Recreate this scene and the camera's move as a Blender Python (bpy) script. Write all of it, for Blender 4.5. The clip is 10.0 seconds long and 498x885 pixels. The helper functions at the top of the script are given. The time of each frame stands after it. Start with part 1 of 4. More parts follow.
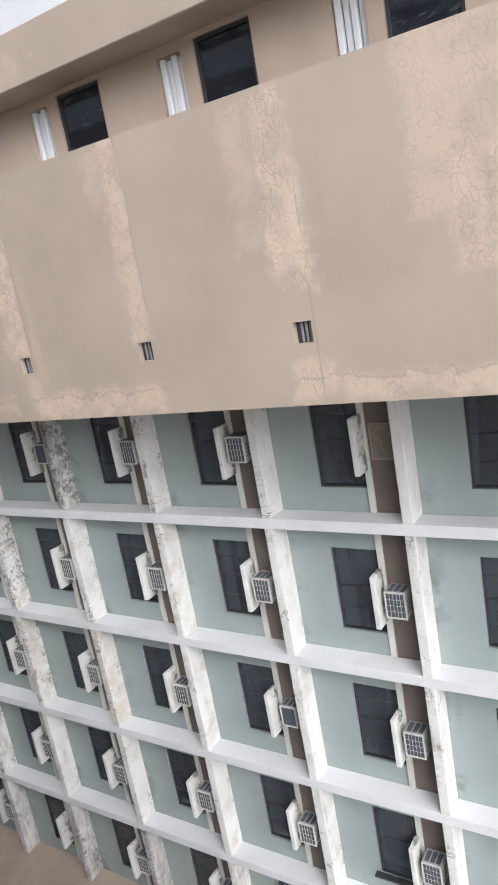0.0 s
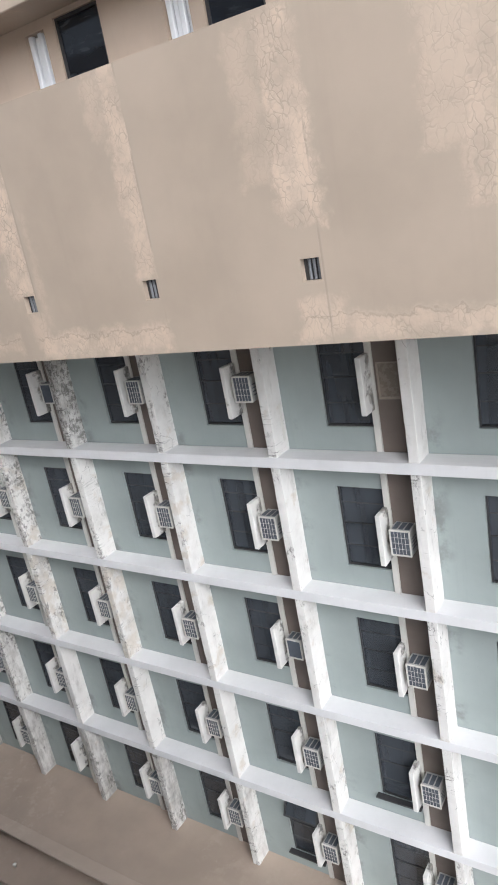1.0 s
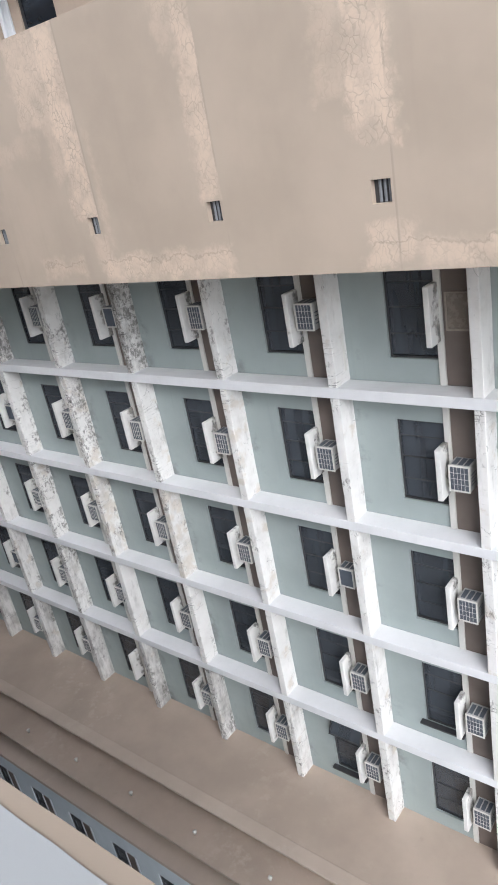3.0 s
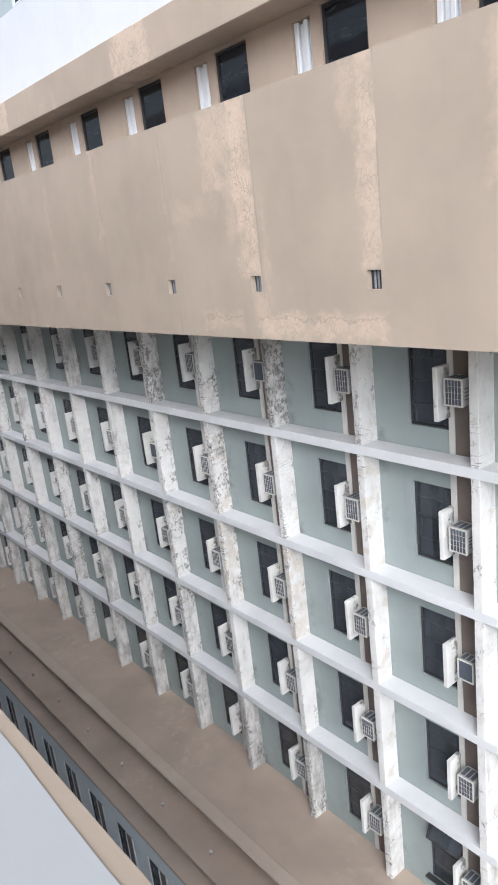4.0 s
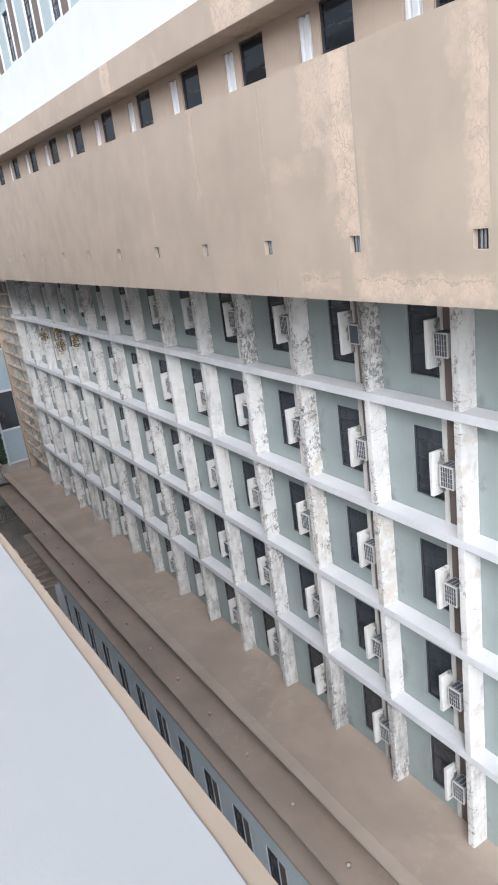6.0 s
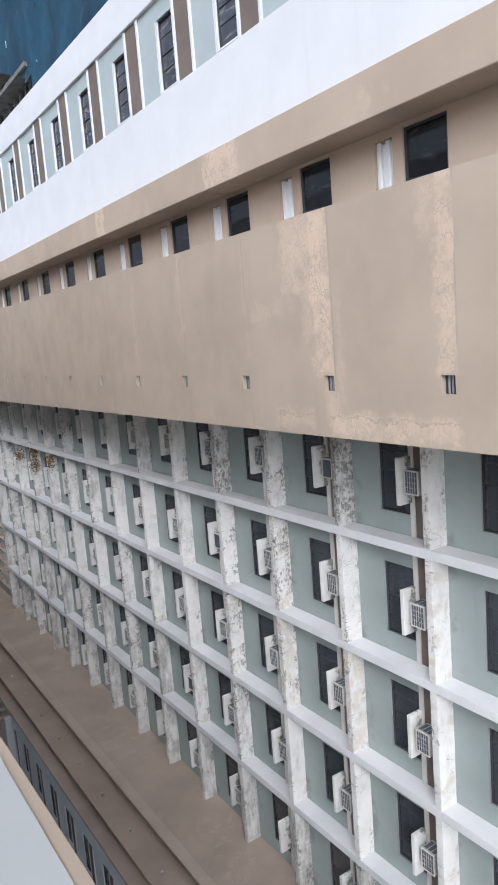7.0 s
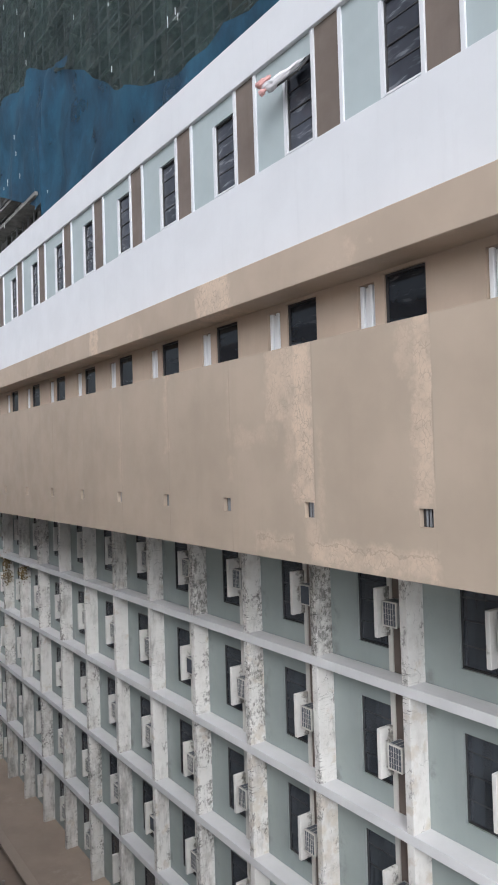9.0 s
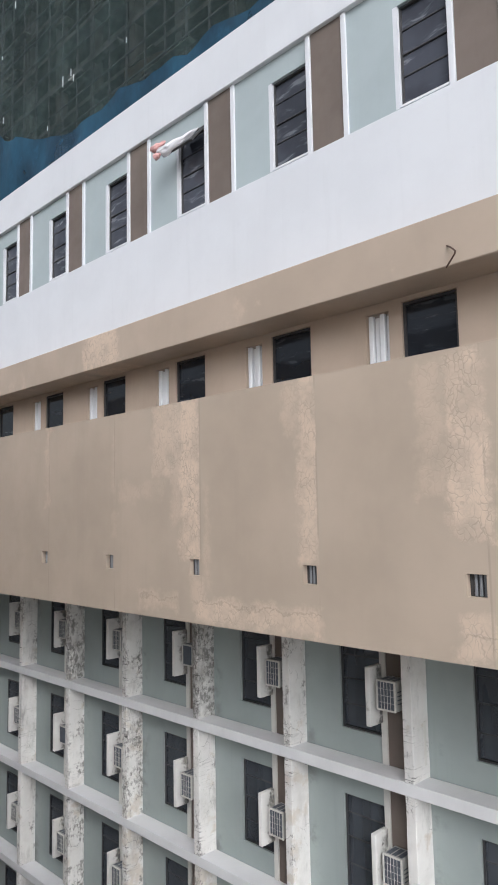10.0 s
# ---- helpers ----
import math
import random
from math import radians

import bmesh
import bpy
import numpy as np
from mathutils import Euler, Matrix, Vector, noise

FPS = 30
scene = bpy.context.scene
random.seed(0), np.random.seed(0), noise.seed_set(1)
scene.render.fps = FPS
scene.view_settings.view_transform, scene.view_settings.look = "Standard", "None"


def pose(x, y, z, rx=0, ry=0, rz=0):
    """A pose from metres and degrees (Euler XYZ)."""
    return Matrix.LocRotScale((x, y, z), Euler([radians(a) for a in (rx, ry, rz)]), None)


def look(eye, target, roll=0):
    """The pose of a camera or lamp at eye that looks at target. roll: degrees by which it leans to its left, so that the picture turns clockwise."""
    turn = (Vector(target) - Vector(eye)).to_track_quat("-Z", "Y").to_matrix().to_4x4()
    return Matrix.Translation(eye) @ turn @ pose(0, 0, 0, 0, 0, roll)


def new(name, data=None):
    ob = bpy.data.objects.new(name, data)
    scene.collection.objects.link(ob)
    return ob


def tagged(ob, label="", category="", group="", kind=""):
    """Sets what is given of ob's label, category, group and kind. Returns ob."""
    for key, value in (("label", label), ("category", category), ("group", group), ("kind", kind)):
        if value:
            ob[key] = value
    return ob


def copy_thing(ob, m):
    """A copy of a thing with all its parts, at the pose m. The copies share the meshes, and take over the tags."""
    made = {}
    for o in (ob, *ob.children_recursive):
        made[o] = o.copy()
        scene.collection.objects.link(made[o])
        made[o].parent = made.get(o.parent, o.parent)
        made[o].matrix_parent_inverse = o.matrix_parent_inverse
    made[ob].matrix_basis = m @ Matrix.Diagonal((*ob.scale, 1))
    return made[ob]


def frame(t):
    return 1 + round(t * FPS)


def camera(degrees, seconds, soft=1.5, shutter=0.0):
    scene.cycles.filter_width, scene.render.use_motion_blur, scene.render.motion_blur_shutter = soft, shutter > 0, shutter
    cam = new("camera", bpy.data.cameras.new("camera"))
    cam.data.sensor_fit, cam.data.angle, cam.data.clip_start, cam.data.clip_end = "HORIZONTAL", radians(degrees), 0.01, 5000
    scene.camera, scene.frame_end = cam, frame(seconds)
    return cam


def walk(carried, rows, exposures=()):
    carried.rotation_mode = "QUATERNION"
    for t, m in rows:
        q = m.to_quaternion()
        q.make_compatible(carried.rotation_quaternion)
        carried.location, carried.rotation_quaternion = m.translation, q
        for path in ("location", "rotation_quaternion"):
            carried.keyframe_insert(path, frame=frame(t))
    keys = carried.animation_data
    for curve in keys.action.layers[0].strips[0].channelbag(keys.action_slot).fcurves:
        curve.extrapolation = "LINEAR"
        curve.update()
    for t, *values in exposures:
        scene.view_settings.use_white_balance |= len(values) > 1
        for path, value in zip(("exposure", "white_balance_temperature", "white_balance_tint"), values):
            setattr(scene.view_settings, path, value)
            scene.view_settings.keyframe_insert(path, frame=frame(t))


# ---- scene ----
cam = camera(39.18, 10.0, soft=1.8)
ROWS = [
    (0.0, 4.190, -10.744, 4.575, 31.58, -13.41, 9.98),
    (0.5, 4.182, -10.737, 4.583, 32.21, -16.47, 10.66),
    (1.0, 4.173, -10.738, 4.585, 32.03, -18.32, 10.19),
    (1.5, 4.156, -10.730, 4.582, 33.27, -21.05, 9.64),
    (2.0, 4.143, -10.728, 4.573, 33.57, -23.51, 10.08),
    (2.2, 4.131, -10.719, 4.558, 33.55, -24.26, 10.47),
    (3.3, 4.154, -10.727, 4.556, 40.58, -21.99, 8.55),
    (3.5, 4.169, -10.718, 4.550, 43.38, -20.25, 6.91),
    (4.0, 4.149, -10.707, 4.548, 50.32, -16.36, 6.40),
    (4.5, 4.122, -10.706, 4.538, 54.97, -18.12, 5.80),
    (5.0, 4.098, -10.706, 4.533, 60.90, -19.68, 7.65),
    (5.5, 4.108, -10.717, 4.551, 62.30, -20.43, 7.56),
    (6.0, 4.103, -10.713, 4.568, 57.88, -18.56, 7.24),
    (6.2, 4.113, -10.708, 4.587, 57.13, -17.04, 7.29),
    (7.3, 4.146, -10.726, 4.651, 56.22, -5.11, 4.13),
    (7.5, 4.178, -10.709, 4.692, 56.44, -3.40, 4.41),
    (8.0, 4.193, -10.715, 4.716, 56.28, -0.43, 2.63),
    (8.5, 4.190, -10.714, 4.727, 56.46, 1.21, 1.78),
    (9.0, 4.188, -10.719, 4.733, 54.99, 1.23, 1.71),
    (9.5, 4.184, -10.735, 4.731, 52.31, 2.81, 1.80),
    (10.0, 4.152, -10.751, 4.710, 45.50, 5.69, 1.07),
]
EXPOSURE = 0.3
walk(cam, [(t, pose(x, y, z, 90 + pitch, roll, yaw)) for t, x, y, z, yaw, pitch, roll in ROWS],
     exposures=[(t, EXPOSURE + e, k, 11) for t, e, k in ((0.0, -0.15, 6120), (2.0, -0.15, 6000), (4.0, 0.08, 5950), (5.5, 0.27, 5900), (6.2, 0.17, 5900), (7.5, -0.2, 5950), (10.0, -0.38, 6150))])

# ---- light: an overcast sky over a narrow court ----
world = bpy.data.worlds.new("overcast_sky")
scene.world = world
world.use_nodes = True
wt = world.node_tree
sky = wt.nodes.new("ShaderNodeTexSky")
sky.sky_type = "NISHITA"
sky.sun_disc = False
sky.sun_elevation, sky.sun_rotation = radians(40), radians(128)
sky.air_density, sky.dust_density, sky.ozone_density = 1.0, 6.0, 1.0
cloud = wt.nodes.new("ShaderNodeHueSaturation")
cloud.inputs["Saturation"].default_value = 0.42
wt.links.new(sky.outputs[0], cloud.inputs["Color"])
wt.links.new(cloud.outputs[0], wt.nodes["Background"].inputs["Color"])
wt.nodes["Background"].inputs["Strength"].default_value = 0.15

sun_data = bpy.data.lights.new("sun", "SUN")
sun_data.energy, sun_data.angle, sun_data.color = 1.45, radians(42), (0.98, 0.99, 1.0)
sun = new("sun", sun_data)
sun.matrix_world = look((14.5, -12.0, 8.8), (0, 0, 0))


# ---- materials ----
class Nodes:
    """A small builder of node materials on world position."""

    def __init__(self, name, rough=0.7, metal=0.0):
        self.m = bpy.data.materials.new(name)
        self.m.use_nodes = True
        self.t = self.m.node_tree
        self.bsdf = self.t.nodes["Principled BSDF"]
        self.bsdf.inputs["Roughness"].default_value = rough
        self.bsdf.inputs["Metallic"].default_value = metal
        self.geo = self.t.nodes.new("ShaderNodeNewGeometry")
        self.sep = self.t.nodes.new("ShaderNodeSeparateXYZ")
        self.t.links.new(self.geo.outputs["Position"], self.sep.inputs[0])

    def put(self, value, socket):
        if isinstance(value, bpy.types.NodeSocket):
            self.t.links.new(value, socket)
        elif isinstance(value, tuple) and len(value) == 3 and socket.type == "RGBA":
            socket.default_value = (*value, 1)
        else:
            socket.default_value = value

    def pos(self, sx=1.0, sy=1.0, sz=1.0):
        n = self.t.nodes.new("ShaderNodeMapping")
        self.t.links.new(self.geo.outputs["Position"], n.inputs["Vector"])
        n.inputs["Scale"].default_value = (sx, sy, sz)
        return n.outputs[0]

    def noise(self, scale, detail=4.0, rough=0.55, vec=None, distort=0.0):
        n = self.t.nodes.new("ShaderNodeTexNoise")
        n.inputs["Scale"].default_value, n.inputs["Detail"].default_value = scale, detail
        n.inputs["Roughness"].default_value, n.inputs["Distortion"].default_value = rough, distort
        self.t.links.new(vec or self.geo.outputs["Position"], n.inputs["Vector"])
        return n.outputs["Fac"]

    def cells(self, scale, vec=None, feature="DISTANCE_TO_EDGE"):
        n = self.t.nodes.new("ShaderNodeTexVoronoi")
        n.feature = feature
        n.inputs["Scale"].default_value = scale
        self.t.links.new(vec or self.geo.outputs["Position"], n.inputs["Vector"])
        return n.outputs["Distance"]

    def math(self, op, a, b=0.0, c=0.0):
        n = self.t.nodes.new("ShaderNodeMath")
        n.operation = op
        for v, s in zip((a, b, c), n.inputs):
            self.put(v, s)
        return n.outputs[0]

    def ramp(self, v, lo, hi, out_lo=0.0, out_hi=1.0):
        n = self.t.nodes.new("ShaderNodeMapRange")
        n.interpolation_type = "SMOOTHSTEP"
        for value, s in zip((v, lo, hi, out_lo, out_hi), n.inputs):
            self.put(value, s)
        return n.outputs[0]

    def mix(self, f, a, b):
        n = self.t.nodes.new("ShaderNodeMix")
        n.data_type = "RGBA"
        self.put(f, n.inputs[0])
        self.put(a, n.inputs[6])
        self.put(b, n.inputs[7])
        return n.outputs[2]

    def warp(self, scale, amount, sx=1.0, sy=1.0, sz=1.0):
        n = self.t.nodes.new("ShaderNodeTexNoise")
        n.inputs["Scale"].default_value = scale
        self.t.links.new(self.geo.outputs["Position"], n.inputs["Vector"])
        a = self.t.nodes.new("ShaderNodeVectorMath")
        a.operation = "MULTIPLY_ADD"
        self.t.links.new(n.outputs["Color"], a.inputs[0])
        a.inputs[1].default_value = (amount,) * 3
        self.t.links.new(self.pos(sx, sy, sz), a.inputs[2])
        return a.outputs[0]

    def random(self):
        n = self.t.nodes.new("ShaderNodeObjectInfo")
        return n.outputs["Random"]

    def bump(self, height, strength=0.3, distance=0.01):
        n = self.t.nodes.new("ShaderNodeBump")
        n.inputs["Strength"].default_value, n.inputs["Distance"].default_value = strength, distance
        self.put(height, n.inputs["Height"])
        self.t.links.new(n.outputs[0], self.bsdf.inputs["Normal"])

    def done(self, color, rough=None):
        self.put(color, self.bsdf.inputs["Base Color"])
        if rough is not None:
            self.put(rough, self.bsdf.inputs["Roughness"])
        return self.m


def shade(c, k):
    return tuple(min(1.0, x * k) for x in c)


def painted(name, col, rough=0.7, dark=0.82, light=1.08, streak=0.25, grain=60.0, dirt=0.25):
    """Painted plaster: cloudy tone, faint rain streaks, fine grain and specks of dirt."""
    n = Nodes(name, rough)
    cloud_ = n.ramp(n.noise(0.9, 5), 0.3, 0.7)
    c = n.mix(cloud_, shade(col, dark), shade(col, light))
    run = n.ramp(n.noise(1.0, 6, 0.6, n.pos(5.0, 5.0, 0.35)), 0.52, 0.75, 0.0, streak)
    c = n.mix(run, c, shade(col, 0.62))
    spot = n.ramp(n.noise(7.0, 8, 0.7), 0.62, 0.72, 0.0, dirt)
    c = n.mix(spot, c, shade(col, 0.45))
    n.bump(n.noise(grain, 3), 0.15, 0.004)
    return n.done(c, n.ramp(n.noise(3.0), 0.3, 0.7, rough - 0.08, min(1.0, rough + 0.1)))


# stretches of blistered paint on the tan wall: x from, x to, z from, z to, strength, and whether it ends sharply at a joint
BLISTERS = [(-6.50, -5.95, 3.86, 6.95, 1.0, True), (-7.35, -6.50, 5.5, 6.95, 0.75, False), (-6.75, -6.45, 4.5, 5.6, 0.45, False), (-3.42, -3.06, 3.95, 6.95, 0.85, True),
            (-3.75, -3.40, 6.0, 6.9, 0.45, False), (-0.74, -0.16, 4.30, 6.85, 1.0, False), (-1.20, -0.74, 4.9, 6.8, 0.4, False),
            (-0.65, 0.0, 2.78, 3.26, 0.8, False), (1.30, 3.6, 4.9, 6.95, 0.55, False), (1.75, 3.6, 4.2, 5.6, 0.8, False),
            (0.1, 4.0, 2.72, 3.04, 0.75, False), (-6.05, -3.1, 2.74, 3.10, 0.85, False), (-6.15, -5.80, 2.9, 3.5, 0.5, False),
            (-7.87, -6.68, 2.88, 3.10, 0.55, False), (-8.6, -7.0, 5.0, 5.35, 0.35, False), (-5.80, -5.70, 3.3, 5.3, 0.4, False),
            (-11.80, -11.66, 5.0, 6.9, 0.6, False), (-14.6, -14.52, 4.2, 6.4, 0.3, False), (-8.84, -8.78, 4.3, 6.5, 0.3, False)]


FLAKED = [(-10.1, -8.7), (-16.6, -16.0)]     # flaked stretches of the canopy edge, x from and to


def tan_wall(name, col, blistered=True):
    """Tan paint with blistered, crazed stretches of paler undercoat."""
    n = Nodes(name, 0.62)
    cloud_ = n.ramp(n.noise(0.55, 5), 0.3, 0.7)
    c = n.mix(cloud_, shade(col, 0.93), shade(col, 1.06))
    run = n.ramp(n.noise(1.0, 5, 0.6, n.pos(2.2, 2.2, 0.15)), 0.5, 0.75, 0.0, 0.22)
    c = n.mix(run, c, shade(col, 0.8))
    pale = (0.66, 0.53, 0.415)
    wob = n.math("SUBTRACT", n.noise(2.6, 6, 0.6), 0.5)
    wob2 = n.math("SUBTRACT", n.noise(6.5, 6, 0.6), 0.5)
    total = None
    if blistered:
        px, pz = n.sep.outputs[0], n.sep.outputs[2]
        ragged = n.math("ADD", n.math("MULTIPLY", wob, 0.55), n.math("MULTIPLY", wob2, 0.25))
        for x0, x1, z0, z1, s, sharp in BLISTERS:
            dx = n.math("MAXIMUM", n.math("SUBTRACT", x0, px), n.math("SUBTRACT", px, x1))
            dz = n.math("MAXIMUM", n.math("SUBTRACT", z0, pz), n.math("SUBTRACT", pz, z1))
            d = n.math("ADD", n.math("MAXIMUM", dx, dz), ragged)
            one = n.ramp(d, -0.10, 0.12, s, 0.0)
            if sharp:
                edge = n.math("ADD", px, n.math("MULTIPLY", wob2, 0.05))
                one = n.math("MULTIPLY", one, n.ramp(edge, x1 - 0.008, x1 + 0.008, 1.0, 0.0))
            total = one if total is None else n.math("MAXIMUM", total, one)
    else:
        total = n.ramp(n.noise(0.6, 7, 0.65), 0.54, 0.68, 0.0, 0.7)
        for x0, x1 in FLAKED:
            d = n.math("ADD", n.math("MAXIMUM", n.math("SUBTRACT", x0, n.sep.outputs[0]), n.math("SUBTRACT", n.sep.outputs[0], x1)), n.math("MULTIPLY", wob, 0.8))
            total = n.math("MAXIMUM", total, n.ramp(d, -0.08, 0.10, 1.0, 0.0))
    crack = n.ramp(n.cells(8.0, n.warp(3.5, 0.38, 1.3, 1.0, 0.8)), 0.0, 0.11, 1.0, 0.0)
    crack = n.math("MULTIPLY", crack, n.ramp(n.noise(3.2, 5, 0.6), 0.36, 0.6, 0.15, 1.0))
    c = n.mix(n.math("MULTIPLY", n.math("MULTIPLY", total, n.ramp(n.noise(1.7, 6, 0.65), 0.3, 0.62, 0.15, 1.0)), 0.88), c, pale)
    cracked = n.math("MULTIPLY", total, crack)
    c = n.mix(n.math("MULTIPLY", cracked, 0.65), c, shade(col, 0.79))
    if blistered:
        # the long crack along the foot of the wall
        off = n.math("ABSOLUTE", n.math("SUBTRACT", n.math("ADD", pz, n.math("ADD", n.math("MULTIPLY", wob, 0.50), n.math("MULTIPLY", wob2, 0.22))), 3.04))
        long_crack = n.math("MULTIPLY", n.ramp(off, 0.002, 0.030, 0.38, 0.0), n.ramp(total, 0.15, 0.5))
        c = n.mix(long_crack, c, shade(col, 0.55))
    # casting joints behind each column line
    line = 1.0 if not blistered else n.math("ABSOLUTE", n.math("SUBTRACT", n.math("FLOORED_MODULO", n.math("ADD", n.sep.outputs[0], 0.21 + 0.01), BAY), 0.01))
    joint = n.math("MULTIPLY", n.ramp(line, 0.008, 0.03, 0.45, 0.0), n.ramp(n.noise(1.1, 3), 0.4, 0.6))
    c = n.mix(joint, c, shade(col, 0.7))
    n.bump(n.math("ADD", n.math("MULTIPLY", cracked, -1.0), n.math("ADD", total, n.math("MULTIPLY", n.noise(40, 3), 0.08))), 0.22, 0.012)
    return n.done(c, n.ramp(n.noise(1.5), 0.3, 0.7, 0.5, 0.72))


def weathered_column(name):
    """White paint on concrete. The object's colour says how far each length has gone: red mould, green grey wash, blue bare cream render."""
    n = Nodes(name, 0.8)
    white, cream, black = (0.78, 0.77, 0.745), (0.57, 0.50, 0.41), (0.035, 0.034, 0.033)
    info = n.t.nodes.new("ShaderNodeObjectInfo")
    split = n.t.nodes.new("ShaderNodeSeparateColor")
    n.t.links.new(info.outputs["Color"], split.inputs[0])
    mould_, wash_, bare_ = split.outputs[0], split.outputs[1], split.outputs[2]
    c = n.mix(n.ramp(n.noise(1.3, 5), 0.35, 0.7), white, shade(white, 0.90))
    # paint gone to cream render, in flakes with a hard edge
    flake = n.ramp(n.math("ADD", n.noise(1.9, 9, 0.62), n.math("MULTIPLY", bare_, 0.28)), 0.63, 0.73)
    c = n.mix(n.math("MULTIPLY", flake, 0.6), c, n.mix(n.ramp(n.noise(3.0, 4), 0.4, 0.7), cream, shade(white, 0.86)))
    # grey wash that runs down
    wash = n.ramp(n.math("ADD", n.noise(1.0, 8, 0.68, n.pos(3.0, 3.0, 0.9)), n.math("MULTIPLY", wash_, 0.27)), 0.56, 0.86, 0.0, 0.72)
    c = n.mix(wash, c, n.mix(n.ramp(n.noise(5, 5), 0.4, 0.6), (0.17, 0.165, 0.155), (0.33, 0.32, 0.30)))
    soil = n.math("MULTIPLY", n.ramp(n.noise(2.3, 7, 0.65), 0.45, 0.75), n.math("MULTIPLY_ADD", mould_, 0.55, 0.10))
    c = n.mix(soil, c, (0.36, 0.335, 0.29))
    # mould: clusters of black spots, thickest along the edge at the wall
    at_wall = n.math("ADD", n.ramp(n.sep.outputs[1], 0.25, 0.48, 0.0, 0.09), n.ramp(n.sep.outputs[1], 0.0, 0.12, 0.10, 0.0))
    where = n.math("ADD", n.math("ADD", n.noise(1.25, 4, 0.6), at_wall), n.math("MULTIPLY", mould_, 0.34))
    patch = n.ramp(where, 0.66, 0.90)
    spots = n.ramp(n.math("ADD", n.noise(11.0, 10, 0.78, n.pos(1.2, 1.0, 0.7)), n.math("MULTIPLY", patch, 0.13)), 0.585, 0.68)
    c = n.mix(n.math("MULTIPLY", n.math("MULTIPLY", spots, n.math("POWER", patch, 0.6)), 0.72), c, n.mix(n.noise(4.0, 3), black, (0.16, 0.15, 0.135)))
    # rain marks: short black bars across the front
    bars = n.ramp(n.noise(1.0, 5, 0.7, n.pos(2.5, 2.5, 26.0)), 0.56, 0.62)
    zone = n.ramp(n.math("ADD", n.noise(0.8, 3, 0.6), n.math("MULTIPLY", mould_, 0.22)), 0.56, 0.70, 0.0, 0.9)
    front = n.ramp(n.sep.outputs[1], 0.005, 0.10, 1.0, 0.25)
    c = n.mix(n.math("MULTIPLY", n.math("MULTIPLY", bars, zone), front), c, shade(black, 1.6))
    # a few long cracks
    crack = n.ramp(n.cells(1.7, n.warp(4.0, 0.30, 1, 1, 0.8)), 0.002, 0.010, 0.55, 0.0)
    crack = n.math("MULTIPLY", crack, n.ramp(n.math("ADD", n.noise(1.6, 4), n.math("MULTIPLY", mould_, 0.05)), 0.53, 0.62))
    c = n.mix(crack, c, shade(black, 1.8))
    n.bump(n.math("ADD", n.math("MULTIPLY", flake, -0.7), n.math("ADD", n.math("MULTIPLY", crack, -1.0), n.math("MULTIPLY", n.noise(22, 5), 0.8))), 0.55, 0.014)
    return n.done(c)


def metal_paint(name, col, rough=0.4, wear=0.15):
    n = Nodes(name, rough)
    c = n.mix(n.ramp(n.noise(9.0, 6), 0.5, 0.75, 0.0, wear), col, shade(col, 0.55))
    n.bump(n.noise(80, 2), 0.08, 0.002)
    return n.done(c, n.ramp(n.noise(14.0), 0.3, 0.7, rough - 0.1, rough + 0.12))


def dark_glass(name, tint):
    """Tinted window glass, slightly wavy, that mirrors the court."""
    n = Nodes(name, 0.06)
    c = n.mix(n.ramp(n.noise(1.0, 2, 0.5, n.pos(3.5, 1, 0.25)), 0.35, 0.65), shade(tint, 0.85), shade(tint, 1.15))
    n.bsdf.inputs["IOR"].default_value = 1.5
    n.bsdf.inputs["Transmission Weight"].default_value = 0.45
    n.bump(n.noise(1.6, 1), 0.05, 0.02)
    return n.done(c, n.ramp(n.noise(2.0, 3), 0.3, 0.7, 0.03, 0.10))


BAY, STOREY = 2.86, 3.0
TAN = (0.432, 0.358, 0.285)
M_TAN = tan_wall("tan_blistered_paint", TAN)
M_TAN_FASCIA = tan_wall("tan_fascia_paint", (0.45, 0.37, 0.295), blistered=False)
M_TAN_PLAIN = painted("tan_plain_paint", (0.50, 0.405, 0.32), dark=0.93, light=1.05, streak=0.10, dirt=0.08)
M_TAN_EDGE = painted("tan_edge_paint", (0.385, 0.315, 0.25), dark=0.94, light=1.05, streak=0.05, dirt=0.08)
M_WHITE = painted("white_wall_paint", (0.68, 0.705, 0.74), dark=0.95, light=1.0, streak=0.08, dirt=0.06)


def stained_wall(name, col):
    """Grey-green paint with faint runs and patches of mould beside the columns."""
    n = Nodes(name, 0.7)
    c = n.mix(n.ramp(n.noise(0.9, 5), 0.3, 0.7), shade(col, 0.95), shade(col, 1.04))
    c = n.mix(n.ramp(n.noise(1.0, 6, 0.6, n.pos(5.0, 5.0, 0.35)), 0.54, 0.78, 0.0, 0.14), c, shade(col, 0.65))
    beside = n.ramp(n.math("FLOORED_MODULO", n.sep.outputs[0], BAY), 0.02, 0.42, 1.0, 0.0)
    smear = n.math("MULTIPLY", beside, n.ramp(n.noise(1.1, 7, 0.65), 0.52, 0.68, 0.0, 0.6))
    c = n.mix(smear, c, (0.12, 0.125, 0.115))
    c = n.mix(n.ramp(n.noise(9.0, 6, 0.7), 0.68, 0.74, 0.0, 0.35), c, shade(col, 0.4))
    n.bump(n.noise(60, 3), 0.15, 0.004)
    return n.done(c, n.ramp(n.noise(3.0), 0.3, 0.7, 0.62, 0.8))


